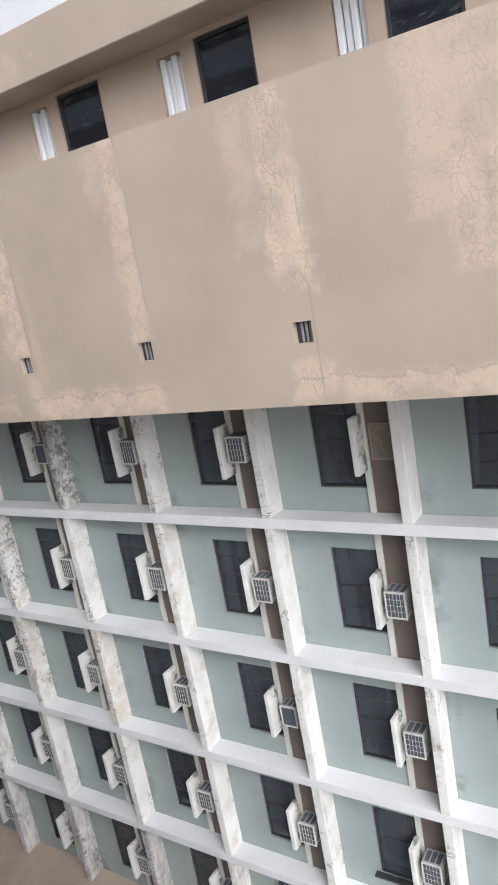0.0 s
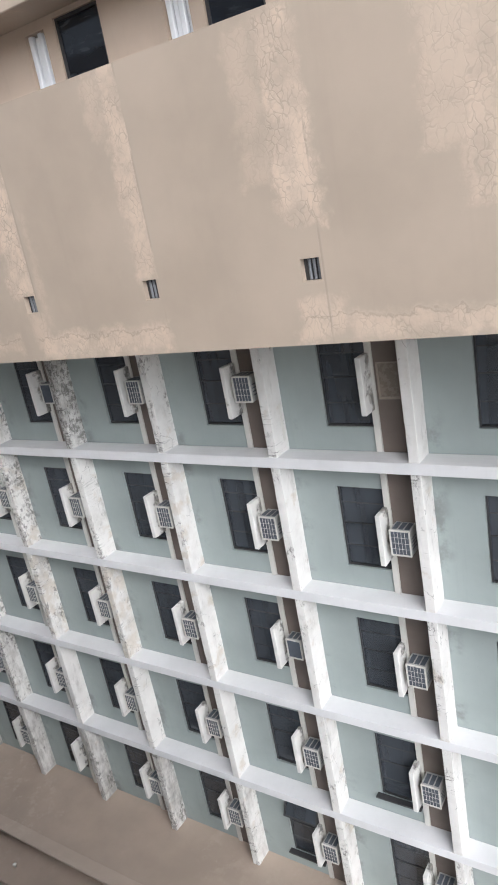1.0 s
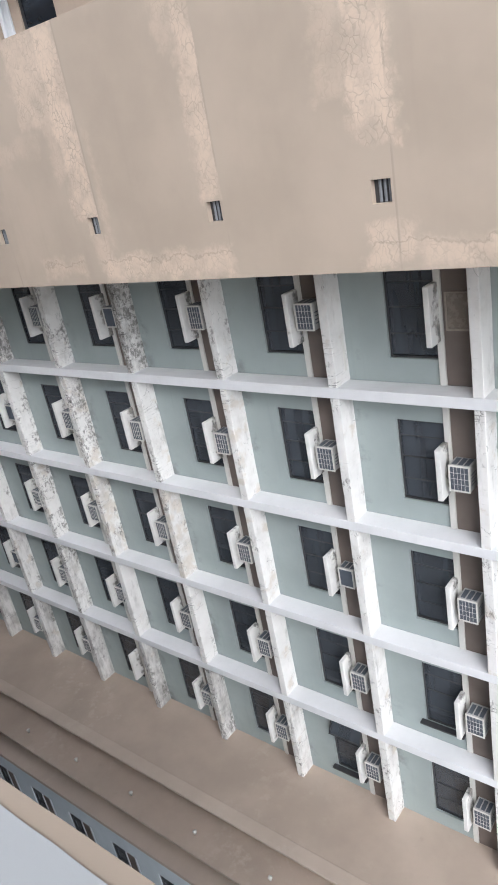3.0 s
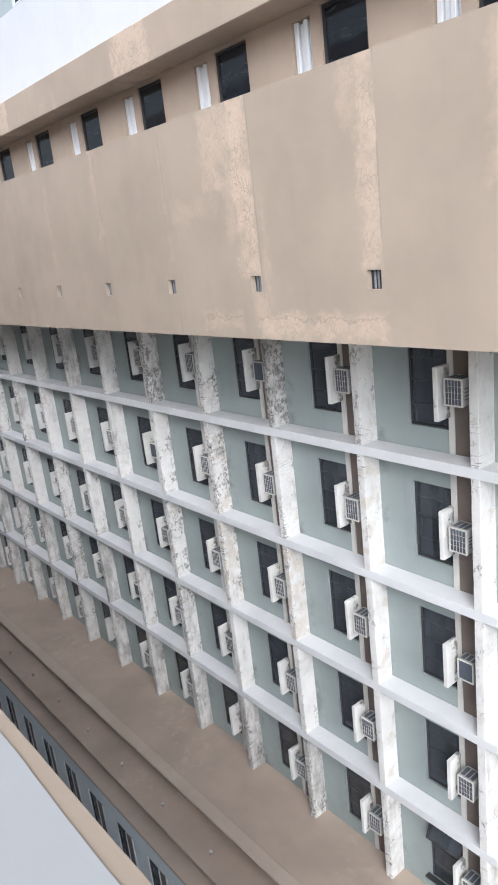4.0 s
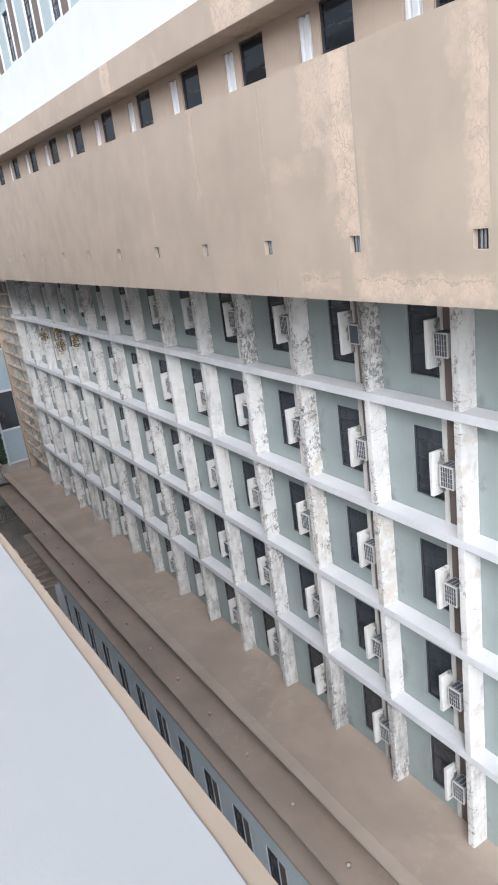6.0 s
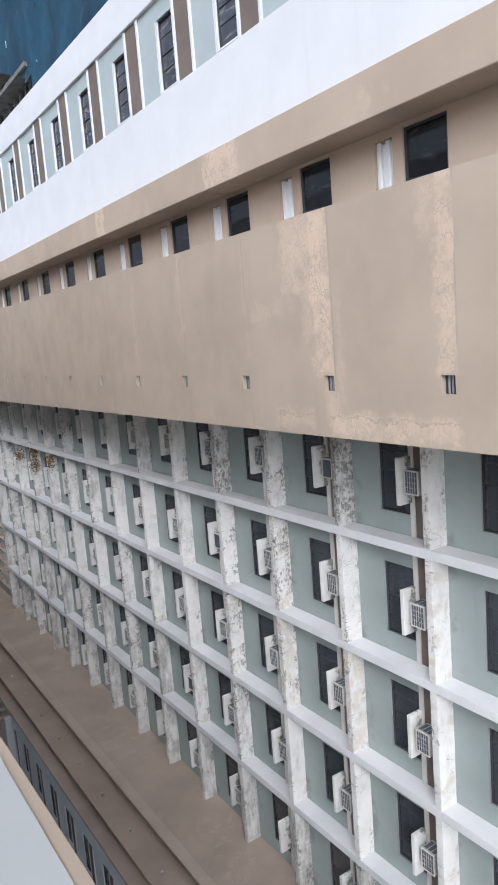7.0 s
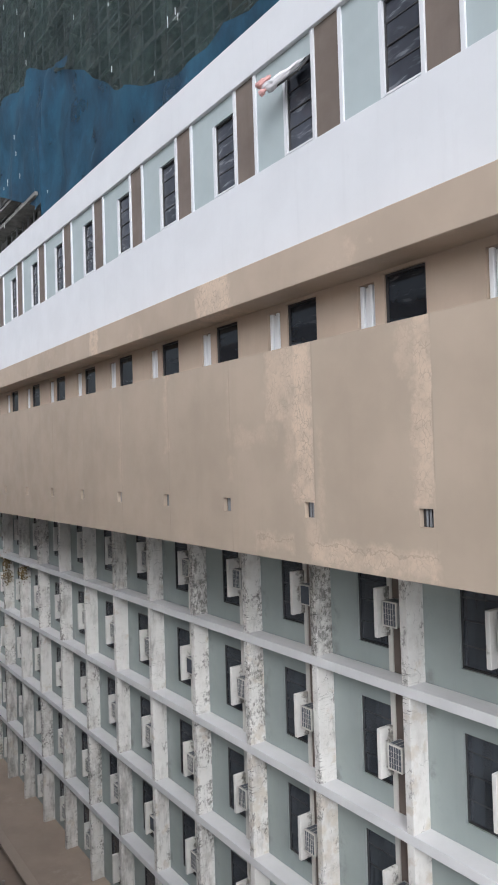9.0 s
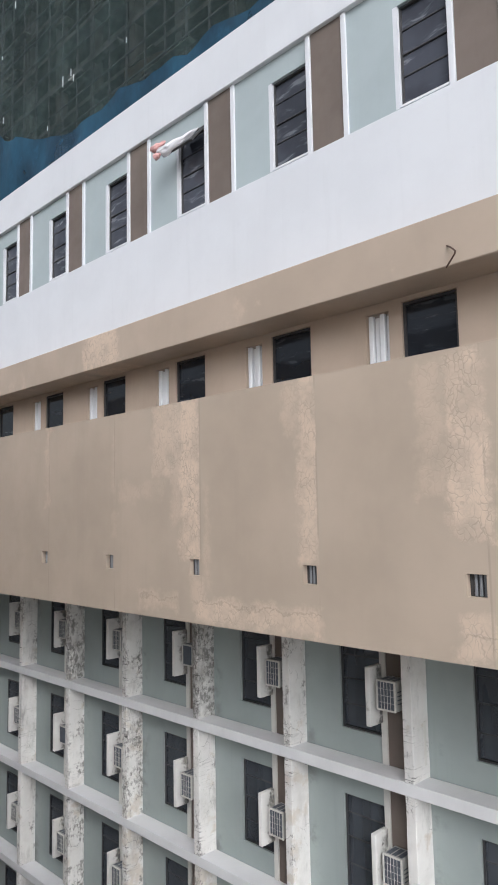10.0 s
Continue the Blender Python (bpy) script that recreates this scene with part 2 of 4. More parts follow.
M_SLAB = painted("white_slab_paint", (0.74, 0.745, 0.755), dark=0.93, light=1.02, streak=0.10, dirt=0.12)
M_COLUMN = weathered_column("weathered_white_paint")
M_GREEN = stained_wall("grey_green_paint", (0.325, 0.372, 0.362))
# The pale blue again, its colour brightened to offset the shade low in the court.
M_BLUE_BRIGHTENED = painted("brightened_pale_blue_paint", (0.70, 0.76, 0.79), dark=0.95, light=1.03, streak=0.08, dirt=0.05)
M_BLUE = painted("pale_blue_grey_paint", (0.39, 0.455, 0.47), dark=0.95, light=1.03, streak=0.08, dirt=0.05)
M_BROWN = painted("brown_panel_paint", (0.165, 0.135, 0.115), dark=0.9, light=1.1, streak=0.15, dirt=0.1)


def worn_roof(name, col):
    """Brown roof coating with pale worn patches and darker damp areas."""
    n = Nodes(name, 0.6)
    c = n.mix(n.ramp(n.noise(0.5, 5), 0.3, 0.7), shade(col, 0.88), shade(col, 1.06))
    worn = n.math("MULTIPLY", n.ramp(n.noise(2.4, 9, 0.7), 0.50, 0.66), n.ramp(n.noise(0.23, 3), 0.52, 0.66, 0.0, 0.5))
    c = n.mix(worn, c, (0.58, 0.51, 0.43))
    c = n.mix(n.ramp(n.noise(3.0, 6, 0.65), 0.60, 0.78, 0.0, 0.25), c, shade(col, 0.6))
    n.bump(n.noise(45, 4), 0.2, 0.004)
    return n.done(c, n.ramp(n.noise(0.8, 4), 0.3, 0.7, 0.45, 0.75))


M_TERRACE = worn_roof("brown_roof_coating", (0.455, 0.372, 0.302))
M_LIP = worn_roof("worn_brown_edge_coating", (0.51, 0.425, 0.35))
M_ROOF = painted("pale_grey_roof_coating", (0.42, 0.437, 0.443), rough=0.5, dark=0.96, light=1.03, streak=0.0, dirt=0.04)
M_CONCRETE = painted("stained_concrete", (0.46, 0.44, 0.41), dark=0.7, light=1.15, streak=0.5, dirt=0.6)
M_DARK_CONCRETE = painted("dark_grey_concrete", (0.26, 0.255, 0.255), dark=0.6, light=1.5, streak=0.5, dirt=0.6)


def mouldy_fin(name):
    """Off-white render, blackened in patches towards the wall."""
    n = Nodes(name, 0.75)
    col = (0.74, 0.735, 0.71)
    c = n.mix(n.ramp(n.noise(2.0, 6), 0.35, 0.7), shade(col, 1.03), shade(col, 0.88))
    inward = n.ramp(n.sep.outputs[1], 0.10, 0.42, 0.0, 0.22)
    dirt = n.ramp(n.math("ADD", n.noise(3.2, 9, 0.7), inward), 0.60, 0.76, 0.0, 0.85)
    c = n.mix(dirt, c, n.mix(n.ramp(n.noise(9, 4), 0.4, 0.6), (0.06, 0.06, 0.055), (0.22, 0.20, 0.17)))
    n.bump(n.noise(30, 5), 0.4, 0.008)
    return n.done(c)


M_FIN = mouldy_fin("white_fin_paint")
M_STRIP = painted("off_white_strip_paint", (0.66, 0.65, 0.61), dark=0.9, light=1.03, streak=0.2, dirt=0.2)
M_FRAME = metal_paint("dark_bronze_frame", (0.045, 0.045, 0.047), 0.45)
M_GLASS = dark_glass("dark_tinted_glass", (0.105, 0.12, 0.14))


def sky_streak_glass(name, tint, sheen):
    """Dark glass with slanting streaks of reflected sky painted into its colour."""
    n = Nodes(name, 0.08)
    slant = n.t.nodes.new("ShaderNodeMapping")
    n.t.links.new(n.warp(0.9, 0.5), slant.inputs["Vector"])
    slant.inputs["Rotation"].default_value = (0.0, 0.6, 0.0)
    slant.inputs["Scale"].default_value = (1.3, 1.3, 6.5)
    # pale slanting streaks: the sky's reflection, put in as colour
    smear = n.ramp(n.noise(1.0, 5, 0.6, slant.outputs[0]), 0.52, 0.72, 0.0, 0.6)
    c = n.mix(smear, n.mix(n.ramp(n.noise(0.8, 3), 0.35, 0.65), shade(tint, 0.7), shade(tint, 1.2)), sheen)
    n.bsdf.inputs["IOR"].default_value = 1.5
    n.bump(n.noise(1.3, 2), 0.06, 0.03)
    return n.done(c, n.ramp(smear, 0.0, 0.5, 0.05, 0.35))


M_GLASS_TOP = sky_streak_glass("grey_louvre_glass", (0.055, 0.06, 0.075), (0.21, 0.225, 0.25))
M_GLASS_RECESS = sky_streak_glass("dark_blue_glass", (0.016, 0.02, 0.027), (0.06, 0.07, 0.08))
# Room plaster with the indoor gloom put into its grey.
M_ROOM = painted("darkened_room_plaster", (0.16, 0.16, 0.16))
M_AC = metal_paint("off_white_casing", (0.66, 0.65, 0.61), 0.5, 0.45)
M_CASING = metal_paint("grey_weathered_sheet", (0.40, 0.40, 0.385), 0.5, 0.55)
M_CORE = metal_paint("blue_grey_coil", (0.085, 0.10, 0.122), 0.5, 0.4)
M_CORE_PALE = metal_paint("grey_vent_slat", (0.21, 0.22, 0.235), 0.5, 0.3)
M_SHUTTER = metal_paint("white_shutter_paint", (0.80, 0.82, 0.84), 0.4, 0.1)
M_RUST = metal_paint("rusty_steel", (0.10, 0.06, 0.045), 0.8, 0.5)


# ---- mesh helpers ----
def mesh_of(name, verts, faces, mat, smooth=False):
    me = bpy.data.meshes.new(name)
    me.from_pydata(verts, [], faces)
    me.materials.append(mat)
    me.validate()
    if smooth:
        me.polygons.foreach_set("use_smooth", [True] * len(me.polygons))
    return me


def boxes_mesh(name, boxes, mat, bevel=0.0):
    """One mesh of boxes (x0, x1, y0, y1, z0, z1), with worn edges where bevel is given."""
    bm = bmesh.new()
    for x0, x1, y0, y1, z0, z1 in boxes:
        r = bmesh.ops.create_cube(bm, size=1.0)
        for v in r["verts"]:
            v.co = Vector(((x0 + x1) / 2 + v.co.x * (x1 - x0), (y0 + y1) / 2 + v.co.y * (y1 - y0), (z0 + z1) / 2 + v.co.z * (z1 - z0)))
    if bevel:
        bmesh.ops.bevel(bm, geom=bm.edges[:], offset=bevel, segments=1, affect="EDGES")
    me = bpy.data.meshes.new(name)
    bm.to_mesh(me)
    bm.free()
    me.materials.append(mat)
    return me


def part(name, me, parent, label=""):
    ob = new(name, me)
    ob.parent = parent
    return tagged(ob, label)


def thing(name, label, category, group="", kind=""):
    return tagged(new(name), label, category, group, kind)


def pierced_wall(name, x0, x1, z0, z1, y0, y1, holes, mat):
    """A wall from y0 (front) to y1, with rectangular holes (x0, x1, z0, z1) that go through it."""
    xs = sorted({x0, x1, *[round(h[i], 4) for h in holes for i in (0, 1)]})
    zs = sorted({z0, z1, *[round(h[i], 4) for h in holes for i in (2, 3)]})
    ix, iz = {x: i for i, x in enumerate(xs)}, {z: i for i, z in enumerate(zs)}
    solid = np.ones((len(xs) - 1, len(zs) - 1), bool)
    for a, b, c, d in holes:
        solid[ix[round(a, 4)]:ix[round(b, 4)], iz[round(c, 4)]:iz[round(d, 4)]] = False
    verts, index, faces = [], {}, []

    def vert(i, j, s):
        key = (i, j, s)
        if key not in index:
            index[key] = len(verts)
            verts.append((xs[i], (y0, y1)[s], zs[j]))
        return index[key]

    nx, nz = solid.shape
    for i in range(nx):
        for j in range(nz):
            if not solid[i, j]:
                continue
            faces.append([vert(i, j, 0), vert(i + 1, j, 0), vert(i + 1, j + 1, 0), vert(i, j + 1, 0)])
            faces.append([vert(i, j, 1), vert(i, j + 1, 1), vert(i + 1, j + 1, 1), vert(i + 1, j, 1)])
            for di, dj, a, b in ((-1, 0, (0, 0), (0, 1)), (1, 0, (1, 1), (1, 0)), (0, -1, (1, 0), (0, 0)), (0, 1, (0, 1), (1, 1))):
                p, q = i + di, j + dj
                if 0 <= p < nx and 0 <= q < nz and solid[p, q]:
                    continue
                faces.append([vert(i + a[0], j + a[1], 0), vert(i + b[0], j + b[1], 0), vert(i + b[0], j + b[1], 1), vert(i + a[0], j + a[1], 1)])
    return mesh_of(name, verts, faces, mat)


K0, K1 = -3, 15                      # bays: number k lies left of column k
BAYS = range(K0, K1)
X_R, X_L = -K0 * BAY + 1.2, -17 * BAY
FLOORS = [0.0, -3.0, -6.0, -9.0, -12.0]

# ---- ground ----
ground = tagged(new("ground", boxes_mesh("ground", [(-1500, 1500, -1500, 1500, -25.0, -24.5)], M_CONCRETE)), "stained grey concrete ground far below", "ground", kind="structure")

# ---- main facade ----
facade = thing("facade", "white concrete grid facade with grey-green walls", "facade", kind="structure")
WIN = (-1.95, -0.97, 0.47, 2.23)     # window opening in a bay, from its column and floor
holes = [(-k * BAY + WIN[0], -k * BAY + WIN[1], f + WIN[2], f + WIN[3]) for k in BAYS for f in FLOORS]
part("wall", pierced_wall("facade_wall", X_L, X_R, -12.0, 3.0, 0.51, 0.69, holes, M_GREEN), facade, "grey-green painted wall")
part("room_wall", boxes_mesh("room_wall", [(X_L, X_R, 3.2, 3.4, -12, 3.0)], M_ROOM), facade, "inner wall of the rooms in a darkened colour")
for f in FLOORS[:-1] + [3.0]:
    part("floor_slab", boxes_mesh("floor_slab", [(-15 * BAY - 0.3, X_R, 0.0, 0.508, f - 0.22, f)], M_SLAB, 0.008), facade, "white-painted slab edge")
    part("room_floor", boxes_mesh("room_floor", [(X_L, X_R, 0.70, 3.2, f - 0.2, f - 0.01)], M_ROOM), facade, "room floor in a darkened colour")
def wall_shift(x):
    """The back wall stands a little further forward along the court."""
    return -0.018 * min(6.0, max(0.0, -x / BAY - 2.5))


for v in facade.children[0].data.vertices:
    v.co.y += wall_shift(v.co.x)


def worn_column(seed):
    """A column length with chipped arrises and a slightly uneven face."""
    bm = bmesh.new()
    zs = [2.78 * i / 14 for i in range(15)]
    rings = []
    for z in zs:
        ring = []
        for x, y in ((-0.20, 0.012), (-0.188, 0.0), (-0.012, 0.0), (0.0, 0.012), (0.0, 0.25), (0.0, 0.508), (-0.20, 0.508)):
            chip = 0.012 * max(0.0, noise.noise((x * 9 + seed * 3.7, y * 5, z * 4.1)) - 0.12) if y < 0.02 else 0.0
            bow = 0.006 * noise.noise((seed * 1.9 + y * 3, z * 1.6, x))
            ring.append(bm.verts.new((x - (chip if x > -0.1 else -chip) + (bow if x > -0.1 else 0.0), y + (0.002 if y < 0.1 else 0.0) + chip * 1.5, z)))
        rings.append(ring)
    for a, b in zip(rings, rings[1:]):
        for i in range(7):
            j = (i + 1) % 7
            bm.faces.new((a[i], a[j], b[j], b[i]))
    bm.faces.new(rings[0][::-1])
    bm.faces.new(rings[-1])
    me = bpy.data.meshes.new("column")
    bm.to_mesh(me)
    bm.free()
    me.materials.append(M_COLUMN)
    return me


me_cols = [worn_column(i) for i in range(5)]
# how far single lengths of column have weathered: mould, grey wash, bare render
WORN = {(-1, 0.0): (0.1, 0.0, 0.0), (0, 0.0): (0.30, 0.05, 0.05), (0, -3.0): (0.10, 0.0, 0.15), (0, -6.0): (0.35, 0.1, 0.3), (0, -9.0): (0.2, 0.1, 0.1), (0, -12.0): (0.35, 0.15, 0.2),
        (1, 0.0): (0.22, 0.05, 0.05), (1, -3.0): (0.25, 0.05, 0.15), (1, -6.0): (0.45, 0.1, 0.25), (1, -9.0): (0.3, 0.1, 0.3), (1, -12.0): (0.4, 0.25, 0.3),
        (2, 0.0): (0.35, 0.25, 0.1), (2, -3.0): (0.30, 0.15, 0.5), (2, -6.0): (0.30, 0.1, 0.35), (2, -9.0): (0.2, 0.1, 0.2), (2, -12.0): (0.55, 0.35, 0.3),
        (3, 0.0): (1.0, 0.8, 0.0), (3, -3.0): (0.50, 0.2, 0.2), (3, -6.0): (0.5, 0.15, 0.75), (3, -9.0): (0.25, 0.15, 0.1), (3, -12.0): (0.65, 0.8, 0.1),
        (4, 0.0): (0.55, 0.3, 0.1), (4, -3.0): (0.75, 0.2, 0.5), (4, -6.0): (0.5, 0.2, 0.6), (4, -9.0): (0.3, 0.3, 0.1), (4, -12.0): (0.5, 0.9, 0.1),
        (5, 0.0): (0.9, 0.5, 0.1), (5, -3.0): (0.5, 0.25, 0.2), (5, -6.0): (0.65, 0.2, 0.2), (5, -9.0): (0.7, 0.4, 0.1), (5, -12.0): (0.4, 0.7, 0.0)}
me_strip = boxes_mesh("strip", [(-0.97, -0.845, 0.455, 0.508, 0.0, 2.78)], M_STRIP, 0.006)
me_panel = boxes_mesh("panel", [(-0.84, -0.20, 0.49, 0.508, 0.0, 2.78)], M_BROWN)
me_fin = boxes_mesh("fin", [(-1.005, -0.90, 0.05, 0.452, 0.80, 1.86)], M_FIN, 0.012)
for k in range(K0, 16):
    for f in FLOORS:
        length = part("column", me_cols[(3 * k + int(f)) % 5], facade)
        length.location = (-k * BAY, 0, f)
        tired = (random.uniform(0.2, 0.7), random.uniform(0.15, 0.65) + (0.2 if f < -8 else 0.0), random.uniform(0.0, 0.35))
        length.color = (*WORN.get((k, f), tired if k > 0 else (0.15, 0.05, 0.1)), 1.0)
        if k < K1:
            part("pilaster_strip", me_strip, facade).location = (-k * BAY, wall_shift(-k * BAY - 0.9), f)
            part("panel", me_panel, facade).location = (-k * BAY, wall_shift(-k * BAY - 0.5), f)
            fin = part("fin", me_fin, facade)
            fin.location = (-k * BAY + random.uniform(-0.01, 0.01), random.uniform(-0.03, 0.03), f + random.uniform(-0.03, 0.03))

# ---- windows of the main facade ----
def make_window(name, x0, x1, z0, z1, y, bars, label, category, group, frame_mat=M_FRAME, glass=M_GLASS, jamb=0.032):
    """A metal-framed window with transoms at the given shares of its height."""
    w = thing(name, label, category, group, "structure")
    part("window_frame", pierced_wall("window_frame", x0, x1, z0, z1, y, y + 0.07, [(x0 + jamb, x1 - jamb, z0 + jamb, z1 - jamb)], frame_mat), w)
    cuts = [z0 + jamb] + [z0 + (z1 - z0) * b for b in bars] + [z1 - jamb]
    for i, (a, b) in enumerate(zip(cuts, cuts[1:])):
        lean = 0.012 if i % 2 else 0.0
        part("pane", mesh_of("pane", [(x0 + jamb, y + 0.03 - lean, a + 0.015), (x1 - jamb, y + 0.03 - lean, a + 0.015), (x1 - jamb, y + 0.03 + lean, b - 0.015), (x0 + jamb, y + 0.03 + lean, b - 0.015),
                                      (x0 + jamb, y + 0.036 - lean, a + 0.015), (x1 - jamb, y + 0.036 - lean, a + 0.015), (x1 - jamb, y + 0.036 + lean, b - 0.015), (x0 + jamb, y + 0.036 + lean, b - 0.015)],
                                     [(0, 1, 2, 3), (4, 7, 6, 5), (0, 4, 5, 1), (1, 5, 6, 2), (2, 6, 7, 3), (3, 7, 4, 0)], glass), w)
        if i:
            part("transom", boxes_mesh("transom", [(x0 + jamb, x1 - jamb, y + 0.012, y + 0.06, a - 0.014, a + 0.014)], frame_mat, 0.005), w)
    return w


window = make_window("window", -1.945, -0.975, 0.475, 2.225, 0.555, (0.26, 0.54, 0.80), "dark bronze awning window in grey-green wall", "window", "windows of the grid facade")
window.matrix_basis = pose(-K0 * BAY, 0, FLOORS[0])
for k in BAYS:
    for f in FLOORS:
        if (k, f) != (K0, FLOORS[0]):
            copy_thing(window, pose(-k * BAY, wall_shift(-k * BAY - 1.4), f))


# ---- air conditioners ----
def make_ac(plain=False):
    """A window unit seen from behind: casing, coil, wire guard and slots in the top and side."""
    a = thing("air_conditioner", "small dark-faced window air conditioner beside white fin" if plain else "off-white boxed air conditioner with wire guard", "air conditioner", "air conditioners of the facade")
    x0, x1, y0, y1, z0, z1 = (-0.74, -0.36, 0.14, 0.49, 1.10, 1.59) if plain else (-0.775, -0.375, 0.085, 0.49, 1.09, 1.62)
    part("casing", boxes_mesh("casing", [(x0, x1, y0 + 0.03, y1, z0, z1)], M_CASING, 0.012), a)
    part("coil", boxes_mesh("coil", [(x0 + 0.03, x1 - 0.03, y0 + 0.015, y0 + 0.028, z0 + 0.03, z1 - 0.03)], M_CORE), a, "blue-grey finned coil")
    guard = part("guard", pierced_wall("guard", x0, x1, z0, z1, y0, y0 + 0.03, [(x0 + 0.024, x1 - 0.024, z0 + 0.024, z1 - 0.024)], M_AC), a, "off-white wire guard")
    if not plain:
        up = boxes_mesh("bar", [(-0.0018, 0.0018, y0 + 0.002, y0 + 0.012, z0 + 0.03, z1 - 0.03)], M_AC)
        across = boxes_mesh("bar", [(x0 + 0.03, x1 - 0.03, y0 + 0.004, y0 + 0.010, -0.0018, 0.0018)], M_AC)
        for i in range(1, 5):
            part("bar", up, guard).location = (x0 + 0.03 + (x1 - x0 - 0.06) * i / 5, 0, 0)
        for i in range(1, 4):
            part("bar", across, guard).location = (0, 0, z0 + 0.03 + (z1 - z0 - 0.06) * i / 4)
    slot = boxes_mesh("top_slot", [(0, 0.09, y0 + 0.07, y1 - 0.06, z1 - 0.001, z1 + 0.003)], M_CORE)
    for i in range(3):
        part("top_slot", slot, a, "dark slot").location = (x0 + 0.04 + i * 0.12, 0, 0)
    slot = boxes_mesh("side_slot", [(x1 - 0.001, x1 + 0.003, y0 + 0.08, y1 - 0.10, 0, 0.02)], M_CORE)
    for i in range(4):
        part("side_slot", slot, a, "dark slot").location = (0, 0, z0 + 0.12 + i * 0.07)
    return a


PLAIN = {(1, -6.0), (3, 0.0), (6, -9.0), (9, 0.0), (5, -3.0), (12, -6.0)}
NONE = {(0, 0.0), (4, -12.0), (7, -12.0), (10, -9.0), (8, -6.0)}
first = {}
for k in BAYS:
    for f in FLOORS:
        if (k, f) in NONE:
            continue
        kind = (k, f) in PLAIN
        m = pose(-k * BAY + random.uniform(-0.015, 0.015), random.uniform(-0.03, 0.04), f + random.uniform(-0.04, 0.03), 0, 0, 0)
        if kind not in first:
            first[kind] = make_ac(kind)
            first[kind].matrix_basis = m
        else:
            copy_thing(first[kind], m)

# ---- tan box storey ----
box = thing("tan_storey", "tan-painted blank storey with blistered paint and vents", "wall", kind="structure")
X_END = -54.0
VENT = (-0.54, -0.255, 3.545, 3.845)
vents = [(-k * BAY + VENT[0], -k * BAY + VENT[1], VENT[2], VENT[3]) for k in range(K0, 18)]
part("front_wall", pierced_wall("tan_front", X_END, X_R, 2.66, 6.90, -2.13, -1.95, vents, M_TAN), box, "tan paint, blistered and crazed")
part("underside", boxes_mesh("underside", [(X_END, X_R, -1.95, 0.5, 2.66, 2.86)], M_TAN_PLAIN), box)
part("deck", boxes_mesh("deck", [(X_END, X_R, -1.95, 0.5, 5.9, 6.0)], M_TAN_PLAIN), box)
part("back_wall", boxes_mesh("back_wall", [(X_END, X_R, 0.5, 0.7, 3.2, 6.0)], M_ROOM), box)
me_vb = boxes_mesh("vent_back", [(VENT[0] + 0.001, VENT[1] - 0.001, -2.03, -2.0, VENT[2] + 0.001, VENT[3] - 0.001)], M_FRAME)
me_vs = boxes_mesh("vent_bar", [(-0.021, 0.021, -2.065, -2.031, VENT[2] + 0.002, VENT[3] - 0.002)], M_CORE_PALE, 0.012)
for k in range(K0, 18):
    part("vent_back", me_vb, box, "dark vent opening").location = (-k * BAY, 0, 0)
    for i in (1, 2, 3):
        part("vent_bar", me_vs, box, "grey vent bar").location = (-k * BAY + VENT[0] + 0.285 * i / 4 + 0.02, 0, 0)

# ---- recessed storey under the canopy ----
recess = thing("recessed_storey", "tan recessed storey with dark windows and shutters", "wall", kind="structure")
DW, SH = (-1.85, -0.88, 6.35, 7.985), (-2.54, -2.09, 6.30, 7.905)
rh = [(-k * BAY + h[0], -k * BAY + h[1], h[2], h[3]) for k in range(K0, 18) for h in (DW, SH)]
part("wall", pierced_wall("recess_wall", X_END, X_R, 6.0, 8.06, -1.38, -1.18, rh, M_TAN_PLAIN), recess)
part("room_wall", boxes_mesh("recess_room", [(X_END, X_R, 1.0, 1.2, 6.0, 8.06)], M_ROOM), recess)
dw = make_window("window", DW[0] + 0.005, DW[1] - 0.005, DW[2] + 0.005, DW[3] - 0.005, -1.34, (), "dark fixed-glass window in tan recessed wall", "window", "windows under the canopy", glass=M_GLASS_RECESS, jamb=0.045)
dw.matrix_basis = pose(-K0 * BAY, 0, 0)


def make_shutter():
    s = thing("shutter", "white vertical-slat metal shutter in tan wall", "shutter", "shutters under the canopy")
    w = (SH[1] - SH[0] - 0.01) / 4
    part("shutter_frame", boxes_mesh("shutter_frame", [(SH[0] + 0.002, SH[1] - 0.002, -1.25, -1.22, SH[2], SH[3] - 0.002)], M_CONCRETE), s, "grey backing")
    for i in range(4):
        x = SH[0] + 0.005 + i * w
        part("slat", boxes_mesh("slat", [(x + 0.012, x + w - 0.008, -1.335 + 0.035 * (i % 2), -1.251, SH[2] + 0.01, SH[3] - 0.04 * (i % 2) - 0.01)], M_SHUTTER, 0.012), s)
    return s


shutter = make_shutter()
shutter.matrix_basis = pose(-K0 * BAY, 0, 0)
for k in range(K0 + 1, 18):
    copy_thing(dw, pose(-k * BAY, 0, 0))
    copy_thing(shutter, pose(-k * BAY, 0, 0))
tagged(new("canopy", boxes_mesh("canopy", [(X_END, X_R, -2.13, -0.9, 8.06, 8.84)], M_TAN_FASCIA, 0.015)), "tan-painted concrete canopy with flaking edge", "canopy", kind="structure")

